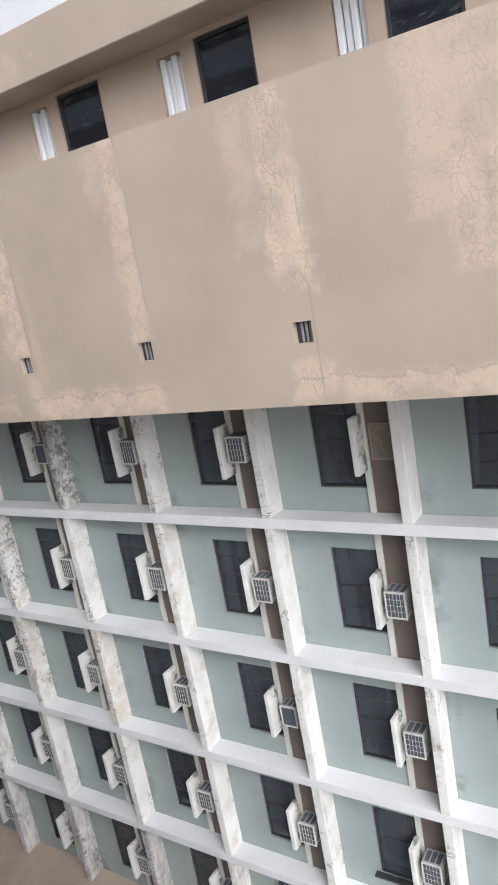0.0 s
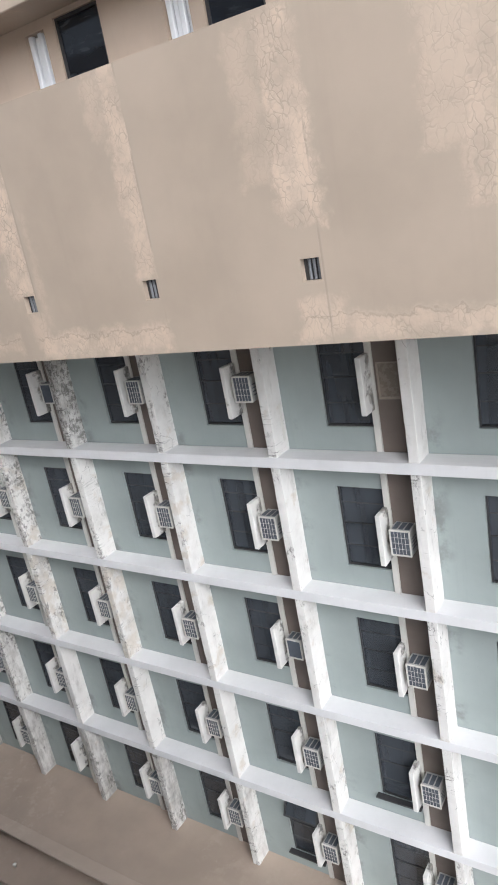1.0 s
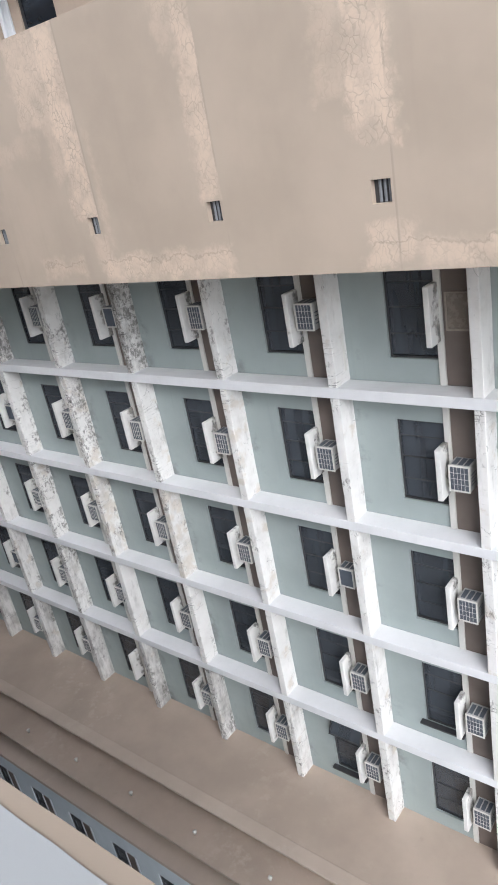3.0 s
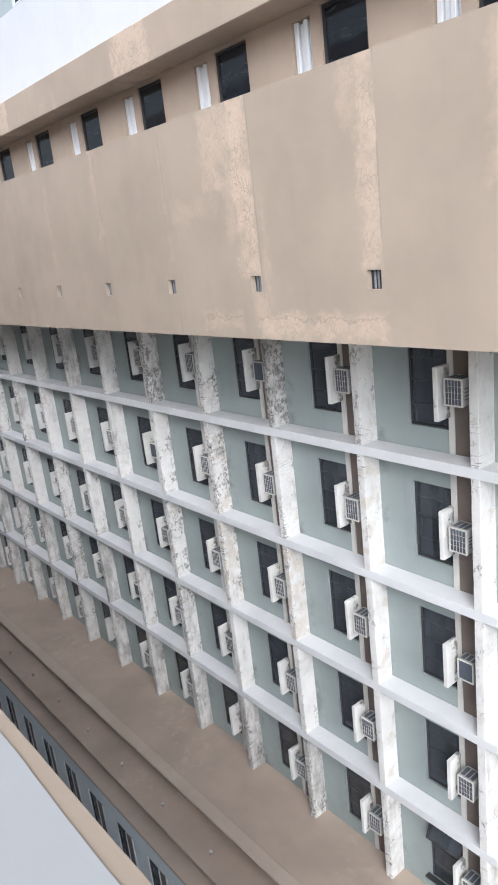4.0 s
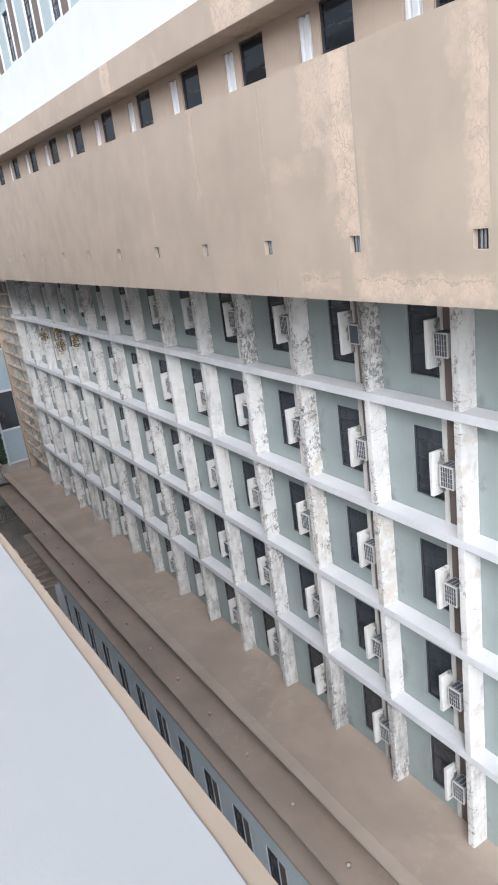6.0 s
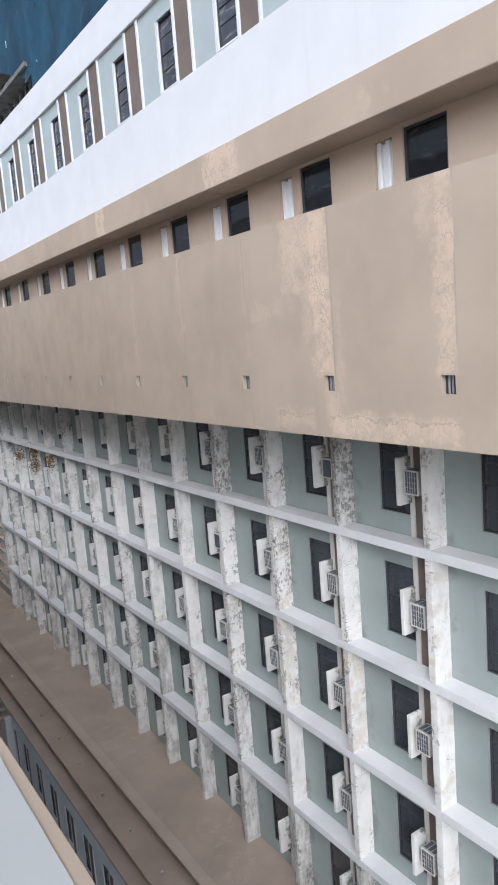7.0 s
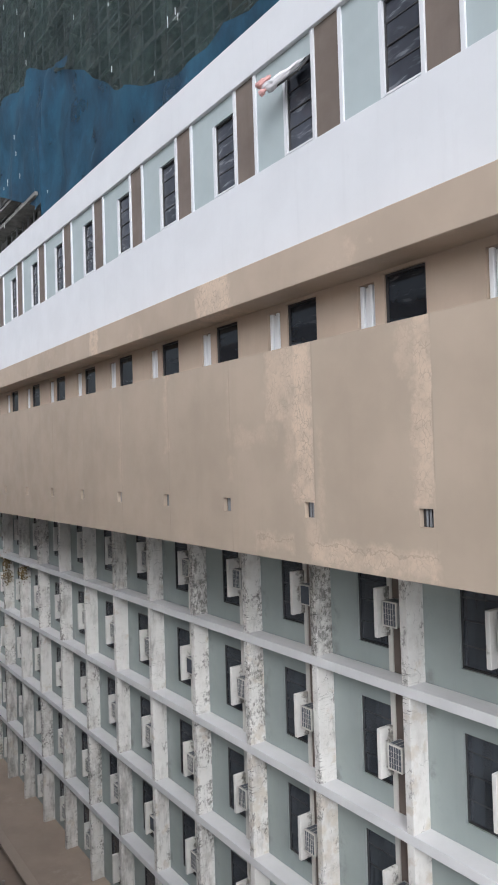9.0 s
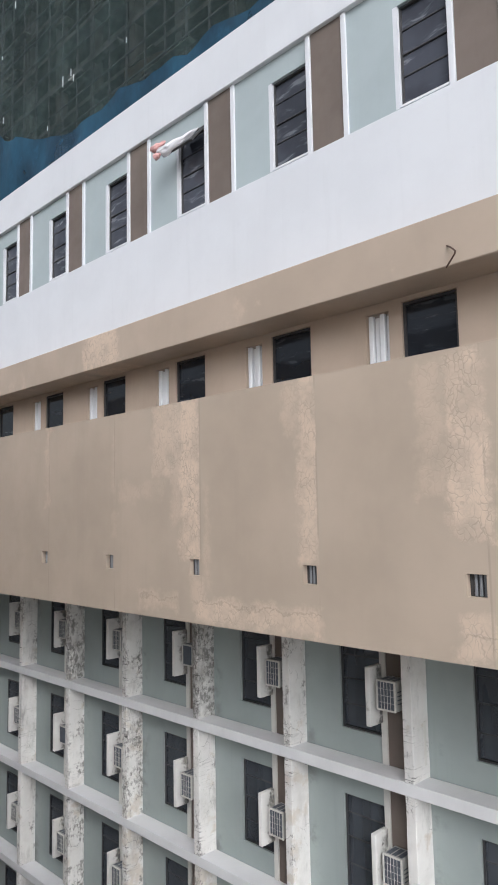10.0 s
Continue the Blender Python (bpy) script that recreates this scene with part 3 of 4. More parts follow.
# ---- top storey ----
top = thing("top_storey", "white top storey with pale blue wall and brown panels", "wall", kind="structure")
part("spandrel", boxes_mesh("spandrel", [(X_END, X_R, -1.40, -1.15, 8.84, 11.16)], M_WHITE, 0.01), top, "smooth white spandrel")
TW = (-1.83, -0.845, 11.22, 13.00)
th = [(-k * BAY + TW[0], -k * BAY + TW[1], TW[2], TW[3]) for k in range(K0, 18)]
part("wall", pierced_wall("top_wall", X_END, X_R, 11.16, 13.46, -1.32, -1.12, th, M_BLUE), top, "pale blue-grey wall")
part("room_wall", boxes_mesh("top_room", [(X_END, X_R, 1.6, 1.8, 10.9, 13.46)], M_ROOM), top)
part("roof_band", boxes_mesh("roof_band", [(X_END, X_R, -1.42, 2.0, 13.46, 14.56)], M_WHITE, 0.012), top, "white roof edge")
part("top_floor", boxes_mesh("top_floor", [(X_END, X_R, -1.1, 1.6, 10.8, 10.9)], M_ROOM), top)
me_tb = boxes_mesh("brown_panel", [(-0.725, -0.015, -1.335, -1.322, 11.16, 13.46)], M_BROWN)
me_ts = boxes_mesh("white_strip", [(-0.05, 0.05, -1.37, -1.322, 11.16, 13.46)], M_WHITE, 0.006)
top_window = make_window("window", TW[0] + 0.09, TW[1] - 0.005, TW[2] + 0.03, TW[3] - 0.005, -1.26, (0.30, 0.52, 0.76), "dark louvred window in pale blue-grey wall", "window", "windows of the top storey", glass=M_GLASS_TOP)
part("white_jamb", boxes_mesh("white_jamb", [(TW[0] + 0.001, TW[0] + 0.088, -1.318, -1.22, TW[2], TW[3])], M_WHITE), top_window, "white side jamb")
part("window_sill", boxes_mesh("window_sill", [(TW[0] + 0.09, TW[1] - 0.002, -1.345, -1.22, TW[2] - 0.01, TW[2] + 0.028)], M_WHITE), top_window, "white sill")
top_window.matrix_basis = pose(-K0 * BAY, 0, 0)
for k in range(K0, 18):
    part("brown_panel", me_tb, top).location = (-k * BAY, 0, 0)
    part("white_strip", me_ts, top).location = (-k * BAY - 0.785, 0, 0)
    part("white_strip", me_ts, top).location = (-k * BAY + 0.04, 0, 0)
    if k > K0:
        copy_thing(top_window, pose(-k * BAY, 0, 0))

# ---- terrace, ledges and the lower storey ----
terrace = thing("terrace", "brown-coated flat terrace roof with raised lip", "roof", kind="structure")
part("roof_slab", boxes_mesh("terrace_slab", [(-48.6, X_R, -1.80, 0.69, -12.14, -12.0), (-48.6, X_R, -1.35, 0.69, -12.78, -12.14)], M_TERRACE), terrace)
part("lip", boxes_mesh("terrace_lip", [(-48.6, X_R, -2.20, -1.80, -12.04, -11.96)], M_LIP, 0.012), terrace, "raised brown lip")
ledge = thing("upper_ledge", "brown-coated concrete ledge with small white caps", "ledge", kind="structure")
part("ledge_slab", boxes_mesh("ledge_slab", [(-48.6, X_R, -3.05, 0.60, -12.87, -12.78)], M_TERRACE, 0.012), ledge)
part("ledge_face", boxes_mesh("ledge_face", [(-48.6, X_R, -2.35, 0.60, -13.66, -12.87)], M_TERRACE), ledge, "recessed face under the ledge")
lower = thing("lower_ledge", "brown-coated lower concrete ledge", "ledge", kind="structure")
part("ledge_slab", boxes_mesh("lower_slab", [(-40, X_R, -3.31, 0.50, -13.80, -13.66)], M_LIP, 0.01), lower)
storey = thing("lower_storey", "pale blue lower storey with brown panels and windows", "wall", kind="structure")
LY, LBAY, LX0 = -3.29, 2.122, 1.07
LW = (-1.75, -1.05, -16.1, -14.48)
lh = [(LX0 - k * LBAY + LW[0], LX0 - k * LBAY + LW[1], LW[2], LW[3]) for k in range(-1, 16)]
part("wall", pierced_wall("lower_wall", -32.3, X_R, -24.5, -13.80, LY, LY + 0.2, lh, M_BLUE_BRIGHTENED), storey, "pale blue-grey wall")
part("room_wall", boxes_mesh("lower_room", [(-40, X_R, -1.5, -1.3, -24.5, -13.85)], M_ROOM), storey)
me_lb = boxes_mesh("brown_panel", [(-0.98, -0.62, LY - 0.015, LY - 0.002, -24.4, -14.48)], M_BROWN)
me_ls = boxes_mesh("white_strip", [(-0.03, 0.03, LY - 0.03, LY - 0.002, -24.4, -14.48)], M_WHITE, 0.006)
low_window = make_window("window", LW[0] + 0.005, LW[1] - 0.005, LW[2] + 0.005, LW[3] - 0.005, LY + 0.04, (0.27, 0.52, 0.78), "dark window in pale blue lower wall", "window", "windows of the lower storey")
low_window.matrix_basis = pose(LX0 + LBAY, 0, 0)
for k in range(-1, 16):
    part("brown_panel", me_lb, storey).location = (LX0 - k * LBAY, 0, 0)
    part("white_strip", me_ls, storey).location = (LX0 - k * LBAY - 1.012, 0, 0)
    part("white_strip", me_ls, storey).location = (LX0 - k * LBAY - 0.588, 0, 0)
    if k > -1:
        copy_thing(low_window, pose(LX0 - k * LBAY, 0, 0))


def lathe(name, profile, mat, sides=10):
    """A turned solid from (radius, height) pairs."""
    verts, faces = [], []
    for r, z in profile:
        for i in range(sides):
            a = 2 * math.pi * i / sides
            verts.append((r * math.cos(a), r * math.sin(a), z))
    for j in range(len(profile) - 1):
        for i in range(sides):
            q = (i + 1) % sides
            faces.append((j * sides + i, j * sides + q, (j + 1) * sides + q, (j + 1) * sides + i))
    faces.append(tuple(range(sides))[::-1])
    faces.append(tuple((len(profile) - 1) * sides + i for i in range(sides)))
    return mesh_of(name, verts, faces, mat, smooth=True)


cap_me = lathe("vent_cap", [(0.03, 0.0), (0.03, 0.08), (0.058, 0.09), (0.062, 0.12), (0.025, 0.15)], M_STRIP)
for i in range(17):
    cap = new("vent_cap", cap_me)
    cap.location = (0.05 - i * 2.635, -2.55, -12.78)
    tagged(cap, "small white pipe cap on brown ledge", "vent cap", "pipe caps on the ledge")

# ---- the camera's own building ----
own = thing("near_building", "pale grey flat roof with tan painted edge", "roof", kind="structure")


def ragged_slab(name, x0, x1, y_back, y_front, z0, z1, mat, amp, step, seed, lean=0.0):
    """A slab whose front edge wavers a little, and draws back by lean per metre, to 6 cm at most."""
    n = int((x1 - x0) / step)
    verts, faces = [], []
    for i in range(n + 1):
        x = x0 + (x1 - x0) * i / n
        y = y_front - min(0.055, max(0.0, lean * (3.0 - x))) + amp * (noise.noise((x * 1.3, seed, 0)) + 0.5 * noise.noise((x * 6.0, seed, 5)))
        verts += [(x, y_back, z0), (x, y, z0), (x, y, z1), (x, y_back, z1)]
    for i in range(n):
        a, b = 4 * i, 4 * i + 4
        faces += [(a + j, a + (j + 1) % 4, b + (j + 1) % 4, b + j) for j in range(4)]
    faces += [(0, 3, 2, 1), (4 * n, 4 * n + 1, 4 * n + 2, 4 * n + 3)]
    return mesh_of(name, verts, faces, mat)


part("edge", ragged_slab("near_edge", -60, 4.9, -10.6, -10.137, 2.62, 2.992, M_TAN_EDGE, 0.003, 0.12, 1.0, 0.009), own, "tan painted edge")
part("roof_sheet", ragged_slab("near_roof", -60, 4.9, -40.0, -10.201, 2.993, 3.0, M_ROOF, 0.006, 0.05, 9.0), own, "pale grey roof coating")
part("roof_slab", boxes_mesh("roof_slab", [(-60, 4.9, -40.0, -10.6, 2.62, 2.992)], M_TAN_PLAIN), own)
# Out of view: white to bounce light across, banded for the windows to mirror.
part("front_wall", boxes_mesh("bounce_wall", [(-60, 4.9, -40, -10.75, -24.5, 2.6)], M_WHITE), own, "unseen white wall that bounces light into the court")
for i in range(9):
    part("slab_band", boxes_mesh("slab_band", [(-60, 4.9, -10.75, -10.55, -21.3 + i * 2.7, -20.9 + i * 2.7)], M_SLAB), own, "unseen white band for the window reflections")
# Unseen block, added to keep sky and sun off the left bays.
part("back_block", boxes_mesh("back_block", [(-36, 1.0, -40, -15.0, 3.0, 11.5)], M_TAN_PLAIN), own, "unseen added block that shades the left bays")

# ---- wing across the end of the court ----
WX = -48.62
M_BEIGE = painted("dirty_beige_plaster", (0.52, 0.48, 0.43), dark=0.85, light=1.1, streak=0.35, dirt=0.3)
M_BRICK = painted("dull_red_edging", (0.27, 0.17, 0.14), dark=0.8, light=1.15)
# Pale blue stands in for the sky mirrored in the stair window's glass.
M_PALE_PANE = metal_paint("pale_blue_reflection", (0.40, 0.50, 0.58), 0.35, 0.25)
wing = thing("end_wing", "stained beige plaster end wing across the court", "building", kind="structure")
part("wall", boxes_mesh("wing_wall", [(WX - 8, WX, -3.42, 4.0, -24.5, 2.655)], M_BEIGE), wing)
part("edging", boxes_mesh("wing_edging", [(WX, WX + 0.05, -2.62, -2.50, -10.9, 2.4)], M_BRICK), wing, "dull red edging strip")
part("pier", boxes_mesh("wing_pier", [(WX - 8, WX + 0.1, -4.72, -3.42, -24.5, 2.655)], M_CONCRETE, 0.03), wing, "stained concrete pier")
part("dark_wall", boxes_mesh("wing_dark", [(WX - 8, WX - 0.1, -9.0, -4.72, -24.5, 2.655)], M_DARK_CONCRETE), wing, "dark grey wall")
bay_end = thing("end_bay", "tan end bay with open horizontal slats", "wall", kind="structure")
part("corner_pillar", boxes_mesh("corner_pillar", [(WX + 0.002, WX + 0.30, -0.06, 0.5, -12, 2.655)], M_TAN_PLAIN, 0.01), bay_end)
rung = boxes_mesh("slat", [(WX + 0.30, -15 * BAY - 0.31, 0.03, 0.42, -0.06, 0.06)], M_TAN_PLAIN, 0.008)
for i in range(16):
    part("slat", rung, bay_end).location = (0, 0, 2.1 - i * 0.86)
stile = boxes_mesh("stile", [(-0.05, 0.05, 0.10, 0.35, 0, 0.74)], M_CONCRETE)
for i in range(15):
    for x in (-44.6, -46.0, -47.3):
        part("stile", stile, bay_end).location = (x, 0, 2.1 - 0.80 - i * 0.86)

stair_window = thing("stair_window", "tall white-framed stair window with pale and dark panes", "window", kind="structure")
levels = [0.18, -2.80, -5.85, -8.75, -11.35]
part("frame", boxes_mesh("stair_frame", [(WX, WX + 0.10, -1.62, -1.46, -11.5, 0.32), (WX, WX + 0.10, -1.46, -0.12, 0.18, 0.32)], M_WHITE, 0.01), stair_window)
for i, (a, b) in enumerate(zip(levels, levels[1:])):
    part("transom", boxes_mesh("stair_transom", [(WX, WX + 0.09, -1.46, -0.12, b - 0.07, b + 0.07)], M_WHITE, 0.01), stair_window)
    part("pane", boxes_mesh("stair_pane", [(WX, WX + 0.03, -1.46, -0.12, b + 0.07, a - 0.07)], (M_GLASS, M_PALE_PANE)[i % 2]), stair_window)


def leaves(name, count, place, size, mat):
    """Many small bent leaves as one mesh."""
    verts, faces = [], []
    for i in range(count):
        p, out = place()
        a = random.uniform(0, 6.28)
        u = Vector((0, math.cos(a), math.sin(a))) + Vector(out) * random.uniform(-0.3, 0.6)
        w = Vector((random.uniform(-0.3, 0.6), -math.sin(a), math.cos(a)))
        s = size * random.uniform(0.6, 1.4)
        b = len(verts)
        for f, g in ((-1, 0), (0, 0.5), (1, 0), (0, -0.5)):
            verts.append(tuple(Vector(p) + u * s * f + w * s * g))
        faces.append((b, b + 1, b + 2, b + 3))
    return mesh_of(name, verts, faces, mat)


def leafy(name, lo, hi):
    n = Nodes(name, 0.6)
    n.bsdf.inputs["Roughness"].default_value = 0.6
    info = n.geo.outputs["Random Per Island"]
    return n.done(n.mix(n.ramp(n.noise(1.2, 4), 0.3, 0.7), n.mix(info, lo, hi), shade(lo, 0.6)))


M_VINE = leafy("dark_creeper_leaves", (0.022, 0.06, 0.03), (0.05, 0.115, 0.05))
M_DRY = leafy("dry_fern", (0.22, 0.15, 0.06), (0.36, 0.27, 0.13))


def vine_place():
    z = random.uniform(-11.2, 0.35)
    edge = 0.06 * math.sin(z * 3.1) + 0.05 * math.sin(z * 7.7)
    return (WX + random.uniform(0.03, 0.22), random.uniform(-2.40 + edge, -1.64), z), (1, 0, 0)


tagged(new("creeper", leaves("creeper", 5200, vine_place, 0.09, M_VINE)), "dense dark green creeper on beige wall", "creeper", kind="stuff")
for k, z in ((11, -0.75), (12, -0.55), (13, -0.95), (12, -1.25)):
    x = -k * BAY
    ferns = leaves("dry_fern", 130, lambda: ((x + abs(random.gauss(0, 0.08)), random.gauss(0.12, 0.12), z + random.gauss(0, 0.22)), (0.4, -0.6, 0.2)), 0.05, M_DRY)
    tagged(new("dry_fern", ferns), "clump of dry brown fern on column", "plant", "dry ferns on the columns", "stuff")


def louvre_box(z0, z1, y0, y1):
    b = thing("louvred_box", "weathered white louvred box on wing wall", "louvre", "louvred boxes of the wing")
    part("back", boxes_mesh("louvre_back", [(WX, WX + 0.30, y0, y1, z0, z1)], M_CONCRETE), b)
    part("top_ledge", boxes_mesh("louvre_top", [(WX, WX + 0.85, y0 - 0.05, y1 + 0.05, z1, z1 + 0.12)], M_CONCRETE, 0.01), b)
    part("bottom_ledge", boxes_mesh("louvre_bottom", [(WX, WX + 0.85, y0 - 0.05, y1 + 0.05, z0 - 0.12, z0)], M_CONCRETE, 0.01), b)
    blade = boxes_mesh("blade", [(WX + 0.30, WX + 0.78, -0.02, 0.02, z0, z1)], M_STRIP)
    for i in range(8):
        part("blade", blade, b).location = (0, y0 + (y1 - y0) * (i + 0.5) / 8, 0)
    return b


louvre_box(-12.25, -11.2, -3.4, -2.2)
louvre_box(-15.4, -14.2, -3.4, -2.2)
pergola = thing("pergola", "row of brown concrete beams beside lower storey", "pergola", kind="structure")
part("rail", boxes_mesh("pergola_rail", [(-40.0, -32.5, -4.05, -3.95, -14.6, -14.4)], M_TERRACE), pergola)
part("end_post", boxes_mesh("pergola_post", [(-32.5, -32.3, -3.6, -3.2, -24.5, -14.0)], M_WHITE, 0.04), pergola)
for i in range(7):
    part("beam", boxes_mesh("pergola_beam", [(-38.6 + i * 0.9, -38.3 + i * 0.9, -4.05, -3.2, -14.4, -14.25)], M_TERRACE), pergola)

# ---- netted building site behind ----
def net_cloth(name, lo, hi, gaps):
    """Woven safety net: mostly opaque thread with see-through gaps, in creased, faded patches."""
    n = Nodes(name, 0.85)
    c = n.mix(n.ramp(n.noise(0.22, 7, 0.65, n.pos(1, 1, 0.6)), 0.32, 0.68), lo, hi)
    c = n.mix(n.ramp(n.noise(0.9, 5, 0.6), 0.55, 0.75, 0.0, 0.35), c, shade(hi, 1.5))
    clear = n.t.nodes.new("ShaderNodeBsdfTransparent")
    mixer = n.t.nodes.new("ShaderNodeMixShader")
    n.put(n.ramp(n.noise(0.35, 4), 0.3, 0.7, gaps * 0.6, gaps * 1.4), mixer.inputs[0])
    n.t.links.new(n.bsdf.outputs[0], mixer.inputs[1])
    n.t.links.new(clear.outputs[0], mixer.inputs[2])
    n.t.links.new(mixer.outputs[0], n.t.nodes["Material Output"].inputs["Surface"])
    return n.done(c)


M_NET_GREEN = net_cloth("dark_green_net", (0.013, 0.028, 0.028), (0.030, 0.056, 0.055), 0.36)
M_NET_BLUE = net_cloth("blue_net", (0.005, 0.032, 0.066), (0.015, 0.085, 0.15), 0.16)
M_SITE = painted("raw_site_concrete", (0.17, 0.17, 0.16), dark=0.7, light=1.2, streak=0.3, dirt=0.3)
M_TIE = metal_paint("pale_tie_strap", (0.75, 0.77, 0.78), 0.5)
M_PIPE = metal_paint("galvanised_pipe", (0.16, 0.165, 0.17), 0.5)
NY = 14.0


def seam(x):
    """Height of the seam between the blue net below and the green net above."""
    base = float(np.interp(x, (-84, -69, -57, -47, -41, -36, -21), (47.3, 46.2, 40.6, 34.2, 31.7, 31.2, 30.5)))
    return base + 0.18 * math.sin(x * 0.55) + 0.14 * math.sin(x * 1.37 + 1)


def draped(name, x0, x1, low, high, nx, nz, sag, y, mat):
    verts, faces = [], []
    for i in range(nx + 1):
        x = x0 + (x1 - x0) * i / nx
        for j in range(nz + 1):
            z = low(x) + (high(x) - low(x)) * j / nz
            d = noise.noise((x * 0.22, z * 0.16, 3.0)) * sag + noise.noise((x * 0.9, z * 0.5, 7.0)) * sag * 0.35
            verts.append((x, y + d, z))
    for i in range(nx):
        for j in range(nz):
            a = i * (nz + 1) + j
            faces.append((a, a + 1, a + nz + 2, a + nz + 1))
    return mesh_of(name, verts, faces, mat, smooth=True)


site = thing("building_site", "unfinished concrete tower wrapped in green and blue netting", "building", kind="structure")
part("green_net", draped("green_net", -100, 30, seam, lambda x: 78.0, 150, 50, 0.9, NY, M_NET_GREEN), site, "dark green safety net")
part("blue_net", draped("blue_net", -68.5, 30, lambda x: 14.0 + (17.5 if x < -66 else 0.0), lambda x: seam(x) + 0.6, 120, 24, 0.8, NY - 0.5, M_NET_BLUE), site, "blue safety net")
part("blue_flap", draped("blue_flap", -100, -68.5, lambda x: 32.0 + (-68.5 - x) * 0.4, lambda x: seam(x) + 0.6, 40, 16, 0.8, NY - 0.5, M_NET_BLUE), site, "blue safety net")
part("core_wall", boxes_mesh("core_wall", [(-110, 40, 21.0, 21.4, -24, 80)], M_SITE), site)
for i in range(22):
    part("site_slab", boxes_mesh("site_slab", [(-110, 40, NY + 1.2, 21.0, 13.2 + i * 3.1, 13.5 + i * 3.1)], M_SITE), site)
site_col = boxes_mesh("site_column", [(-0.35, 0.35, NY + 1.4, NY + 2.1, 5, 80)], M_SITE)
for i in range(30):
    part("site_column", site_col, site).location = (-108 + i * 5.0, 0, 0)
tube_v = boxes_mesh("scaffold_pole", [(-0.06, 0.06, NY + 0.75, NY + 0.87, 10, 80)], M_PIPE)
for i in range(60):
    part("scaffold_pole", tube_v, site).location = (-100 + i * 2.1, 0, 0)
tube_h = boxes_mesh("scaffold_rail", [(-100, 30, NY + 0.70, NY + 0.80, -0.05, 0.05)], M_PIPE)
for i in range(34):
    part("scaffold_rail", tube_h, site).location = (0, 0, 14.5 + i * 1.9)
ledge_w = boxes_mesh("white_ledge", [(-110, -68.0, NY - 0.6, NY + 1.2, 33.0, 33.4), (-110, -69.0, NY - 0.3, NY + 1.2, 35.4, 35.7)], M_SITE)
part("white_ledge", ledge_w, site, "pale slab edges below the net")
M_PLANK = painted("weathered_site_plank", (0.24, 0.25, 0.235), dark=0.5, light=1.4, streak=0.3, dirt=0.4)
M_TARP = metal_paint("faded_orange_tarpaulin", (0.085, 0.062, 0.036), 0.8, 0.5)
planks = []
for i in range(520):
    x, level = random.uniform(-95, 0), random.randrange(26)
    z = 31.0 + level * 1.9 + random.uniform(-0.1, 0.1)
    y = NY + random.uniform(0.35, 1.0)
    if random.random() < 0.72:
        planks.append((x, x + random.uniform(1.2, 4.5), y, y + random.uniform(0.25, 0.7), z, z + random.uniform(0.05, 0.16)))
    else:
        planks.append((x, x + random.uniform(0.5, 1.4), y, y + 0.05, z, z + random.uniform(0.4, 1.5)))
tagged(part("plank", boxes_mesh("plank", planks, M_PLANK), site, "weathered planks and boards behind the net"), kind="stuff")
for x0, x1, z0, z1 in ((-33.5, -27.5, 33.2, 34.8), (-62.0, -57.5, 42.5, 43.6)):
    part("tarpaulin", draped("tarpaulin", x0, x1, lambda x: z0 + 0.5 * math.sin(x), lambda x: z1 - 0.2 * (x - x0), 16, 6, 0.5, NY + (1.0 if x0 > -60 else -0.75), M_TARP if x0 > -60 else M_NET_BLUE), site, "faded tarpaulin tied to the net")
straps = []
for i in range(70):
    x, z = random.uniform(-80, -5), random.uniform(31, 62)
    l = random.uniform(0.25, 0.8)
    straps.append((x - 0.03, x + 0.03, NY - 1.35, NY - 1.32, z, z + l))
tagged(part("tie_strap", boxes_mesh("tie_strap", straps, M_TIE), site, "pale tie straps"), kind="stuff")

# ---- small things ----
M_CLOTH = metal_paint("white_cloth", (0.72, 0.72, 0.75), 0.9, 0.1)
M_PINK = metal_paint("red_and_white_cloth", (0.66, 0.38, 0.36), 0.9, 0.3)


def bundle(name, a, b, radius, mat, seed):
    """A crumpled roll of cloth between two points."""
    bm = bmesh.new()
    bmesh.ops.create_icosphere(bm, subdivisions=4, radius=1.0)
    a, b = Vector(a), Vector(b)
    axis = b - a
    turn = axis.to_track_quat("X", "Z").to_matrix()
    for v in bm.verts:
        p = v.co.copy()
        fat = radius * (0.75 + 0.45 * p.x)
        q = Vector((p.x * axis.length / 2, p.y * fat, p.z * fat - 0.10 * (1 - p.x * p.x) * axis.length * 0.5))
        q += Vector((0, 0, 1)) * 0.10 * radius * math.sin(9 * p.x + 2 * p.y)
        q *= 1 + 0.16 * noise.noise(p * 2.4 + Vector((seed, 0, 0))) + 0.12 * noise.noise(p * 7 + Vector((0, seed, 0)))
        v.co = (a + b) / 2 + turn @ q
    me = bpy.data.meshes.new(name)
    bm.to_mesh(me)
    bm.free()
    me.materials.append(mat)
    me.polygons.foreach_set("use_smooth", [True] * len(me.polygons))
    return me


laundry = thing("laundry", "white and red cloth hung over an open sash", "laundry")
part("white_cloth", bundle("white_cloth", (-6.62, -1.50, 12.88), (-7.66, -1.78, 12.60), 0.13, M_CLOTH, 1.0), laundry, "white cloth")
part("red_cloth", bundle("red_cloth", (-7.45, -1.70, 12.86), (-7.85, -1.80, 12.74), 0.10, M_PINK, 4.0), laundry, "red and white cloth")
part("red_cloth", bundle("red_end", (-7.50, -1.80, 12.55), (-7.72, -1.82, 12.52), 0.08, M_PINK, 7.0), laundry, "red and white cloth")


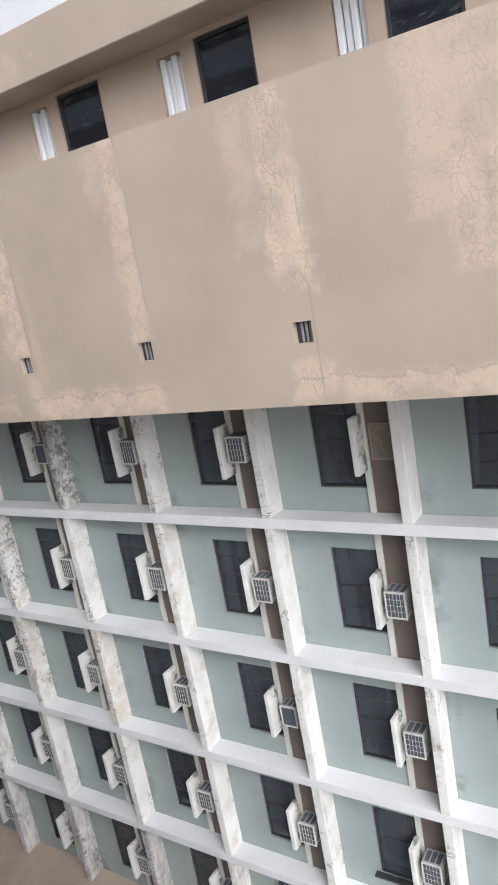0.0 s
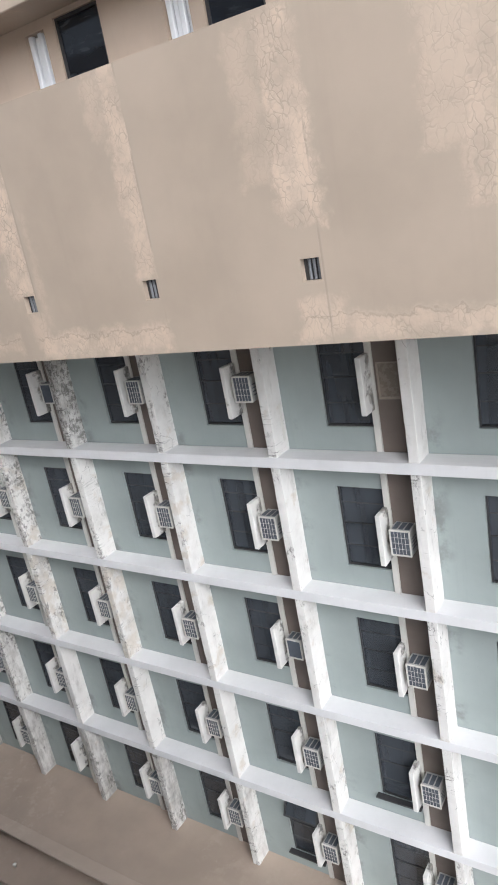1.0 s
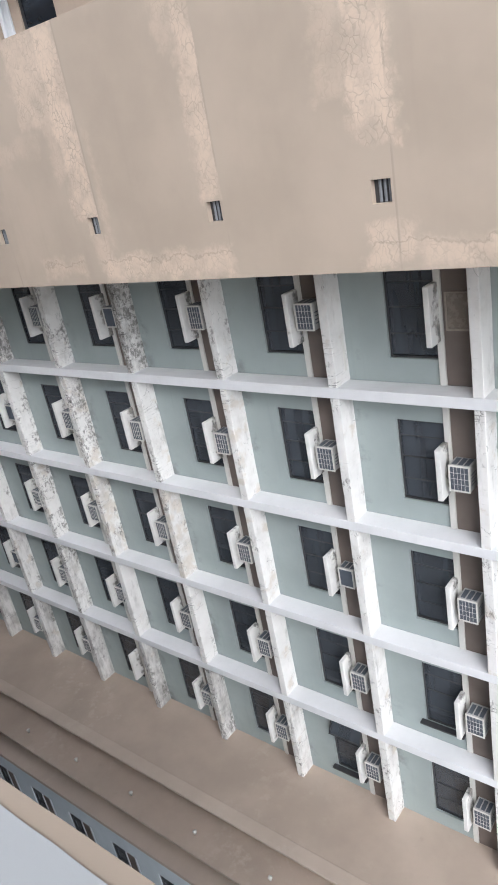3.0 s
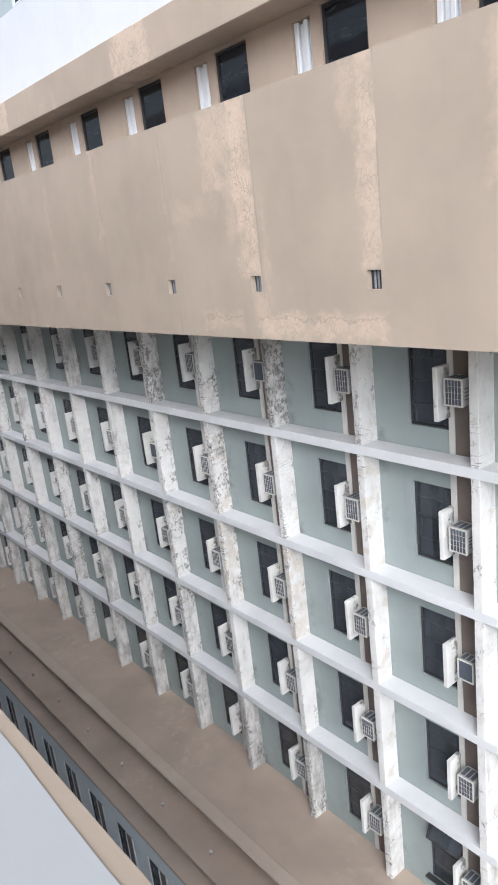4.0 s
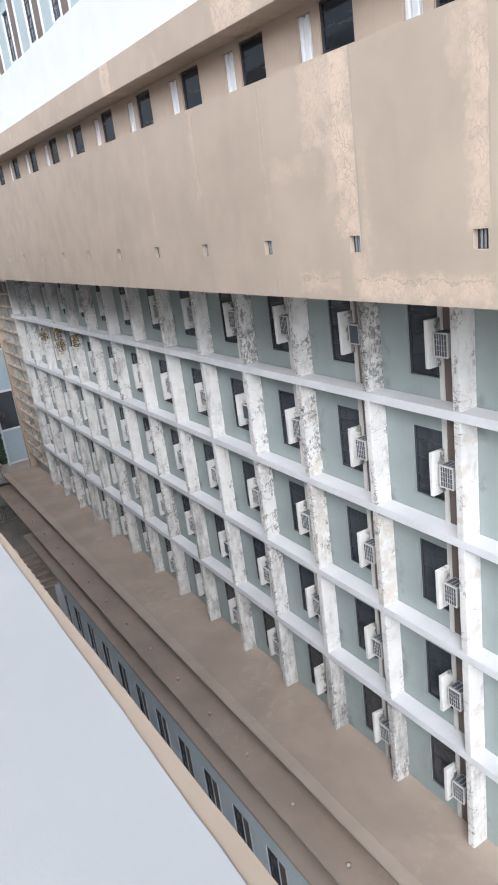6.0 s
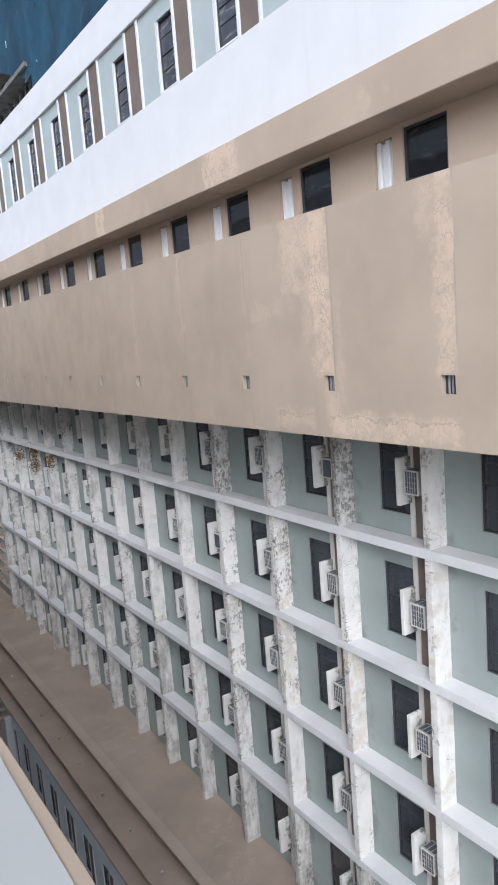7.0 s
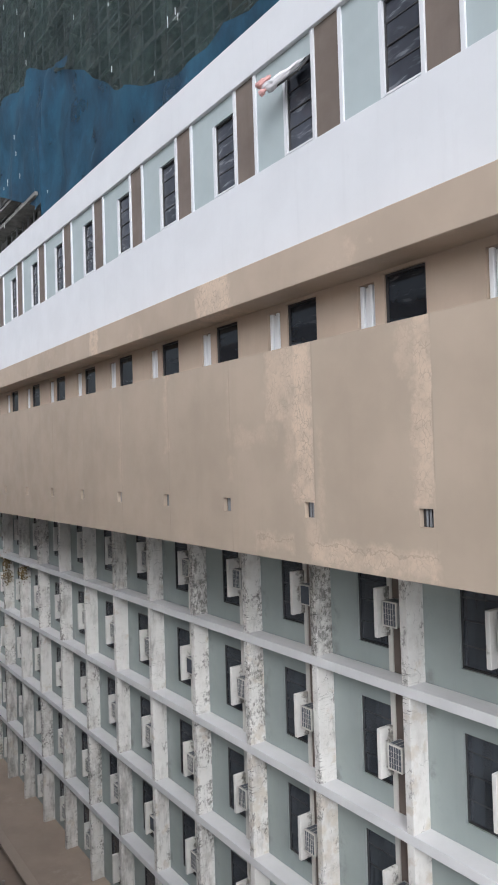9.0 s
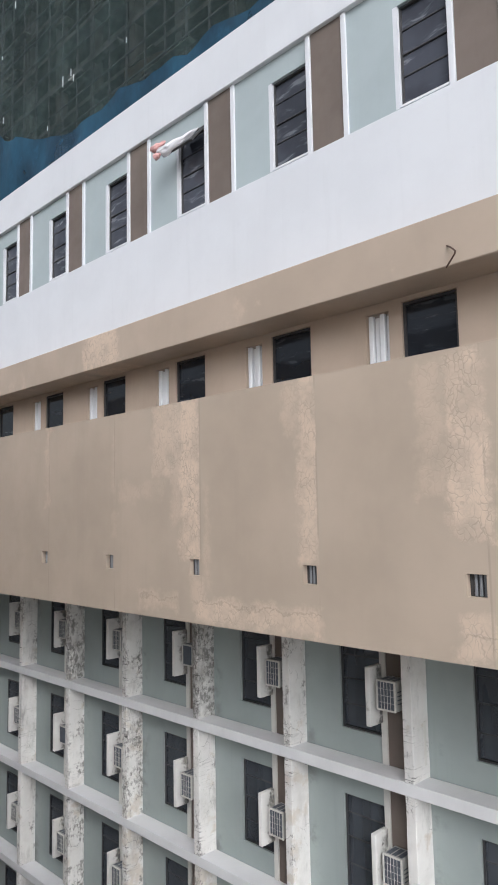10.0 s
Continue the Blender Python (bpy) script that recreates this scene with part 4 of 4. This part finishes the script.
def open_sash(x0, x1, z_hinge, y_hinge, height, tilt):
    """An awning sash swung out from its top edge."""
    s = thing("open_sash", "dark awning sash swung open", "window sash", "open sashes")
    part("sash_frame", pierced_wall("sash_frame", x0, x1, -height, 0, -0.02, 0.02, [(x0 + 0.04, x1 - 0.04, -height + 0.04, -0.04)], M_FRAME), s)
    part("sash_pane", boxes_mesh("sash_pane", [(x0 + 0.04, x1 - 0.04, -0.004, 0.004, -height + 0.04, -0.04)], M_GLASS), s)
    s.matrix_basis = pose(0, y_hinge, z_hinge, -tilt, 0, 0)
    return s


open_sash(-7.36, -6.58, 12.97, -1.34, 0.55, 38)
open_sash(-4.80, -3.84, -9.80, 0.52, 0.42, 28)
board_me = boxes_mesh("sill_board", [(-2.05, -0.98, 0.36, 0.508, 0.45, 0.50)], M_FRAME, 0.006)
for k, f in ((0, -9.0), (1, -12.0)):
    b = new("sill_board", board_me)
    b.location = (-k * BAY, 0, f)
    tagged(b, "dark projecting board under window", "sill", "dark sill boards")
cover = thing("cover_panel", "brown board with beige rim closing an empty opening", "panel")
part("rim", pierced_wall("rim", -0.79, -0.36, 1.02, 1.70, 0.455, 0.489, [(-0.755, -0.385, 1.065, 1.68)], metal_paint("dull_beige_rim", (0.30, 0.26, 0.21), 0.5, 0.4)), cover, "dull beige rim")
part("board", boxes_mesh("board", [(-0.754, -0.386, 0.47, 0.489, 1.066, 1.679)], metal_paint("glossy_brown_board", (0.22, 0.185, 0.15), 0.25, 0.2)), cover)
drain = tagged(new("drain_slot", boxes_mesh("drain_slot", [(-2.859, -2.845, 0.34, 0.42, 0.22, 0.98)], M_STRIP, 0.006)), "long off-white drain cover on column", "drain cover")


def rod(name, points, radius, mat):
    cu = bpy.data.curves.new(name, "CURVE")
    cu.dimensions, cu.bevel_depth, cu.bevel_resolution = "3D", radius, 2
    sp = cu.splines.new("POLY")
    sp.points.add(len(points) - 1)
    for p, q in zip(sp.points, points):
        p.co = (*q, 1)
    cu.materials.append(mat)
    return cu


tagged(new("bent_rod", rod("bent_rod", [(-0.60, -2.12, 8.36), (-0.48, -2.22, 8.27), (-0.375, -2.31, 8.17), (-0.385, -2.30, 8.14), (-0.62, -2.12, 8.05)], 0.012, M_RUST)), "bent rusty rod on canopy edge", "rod")
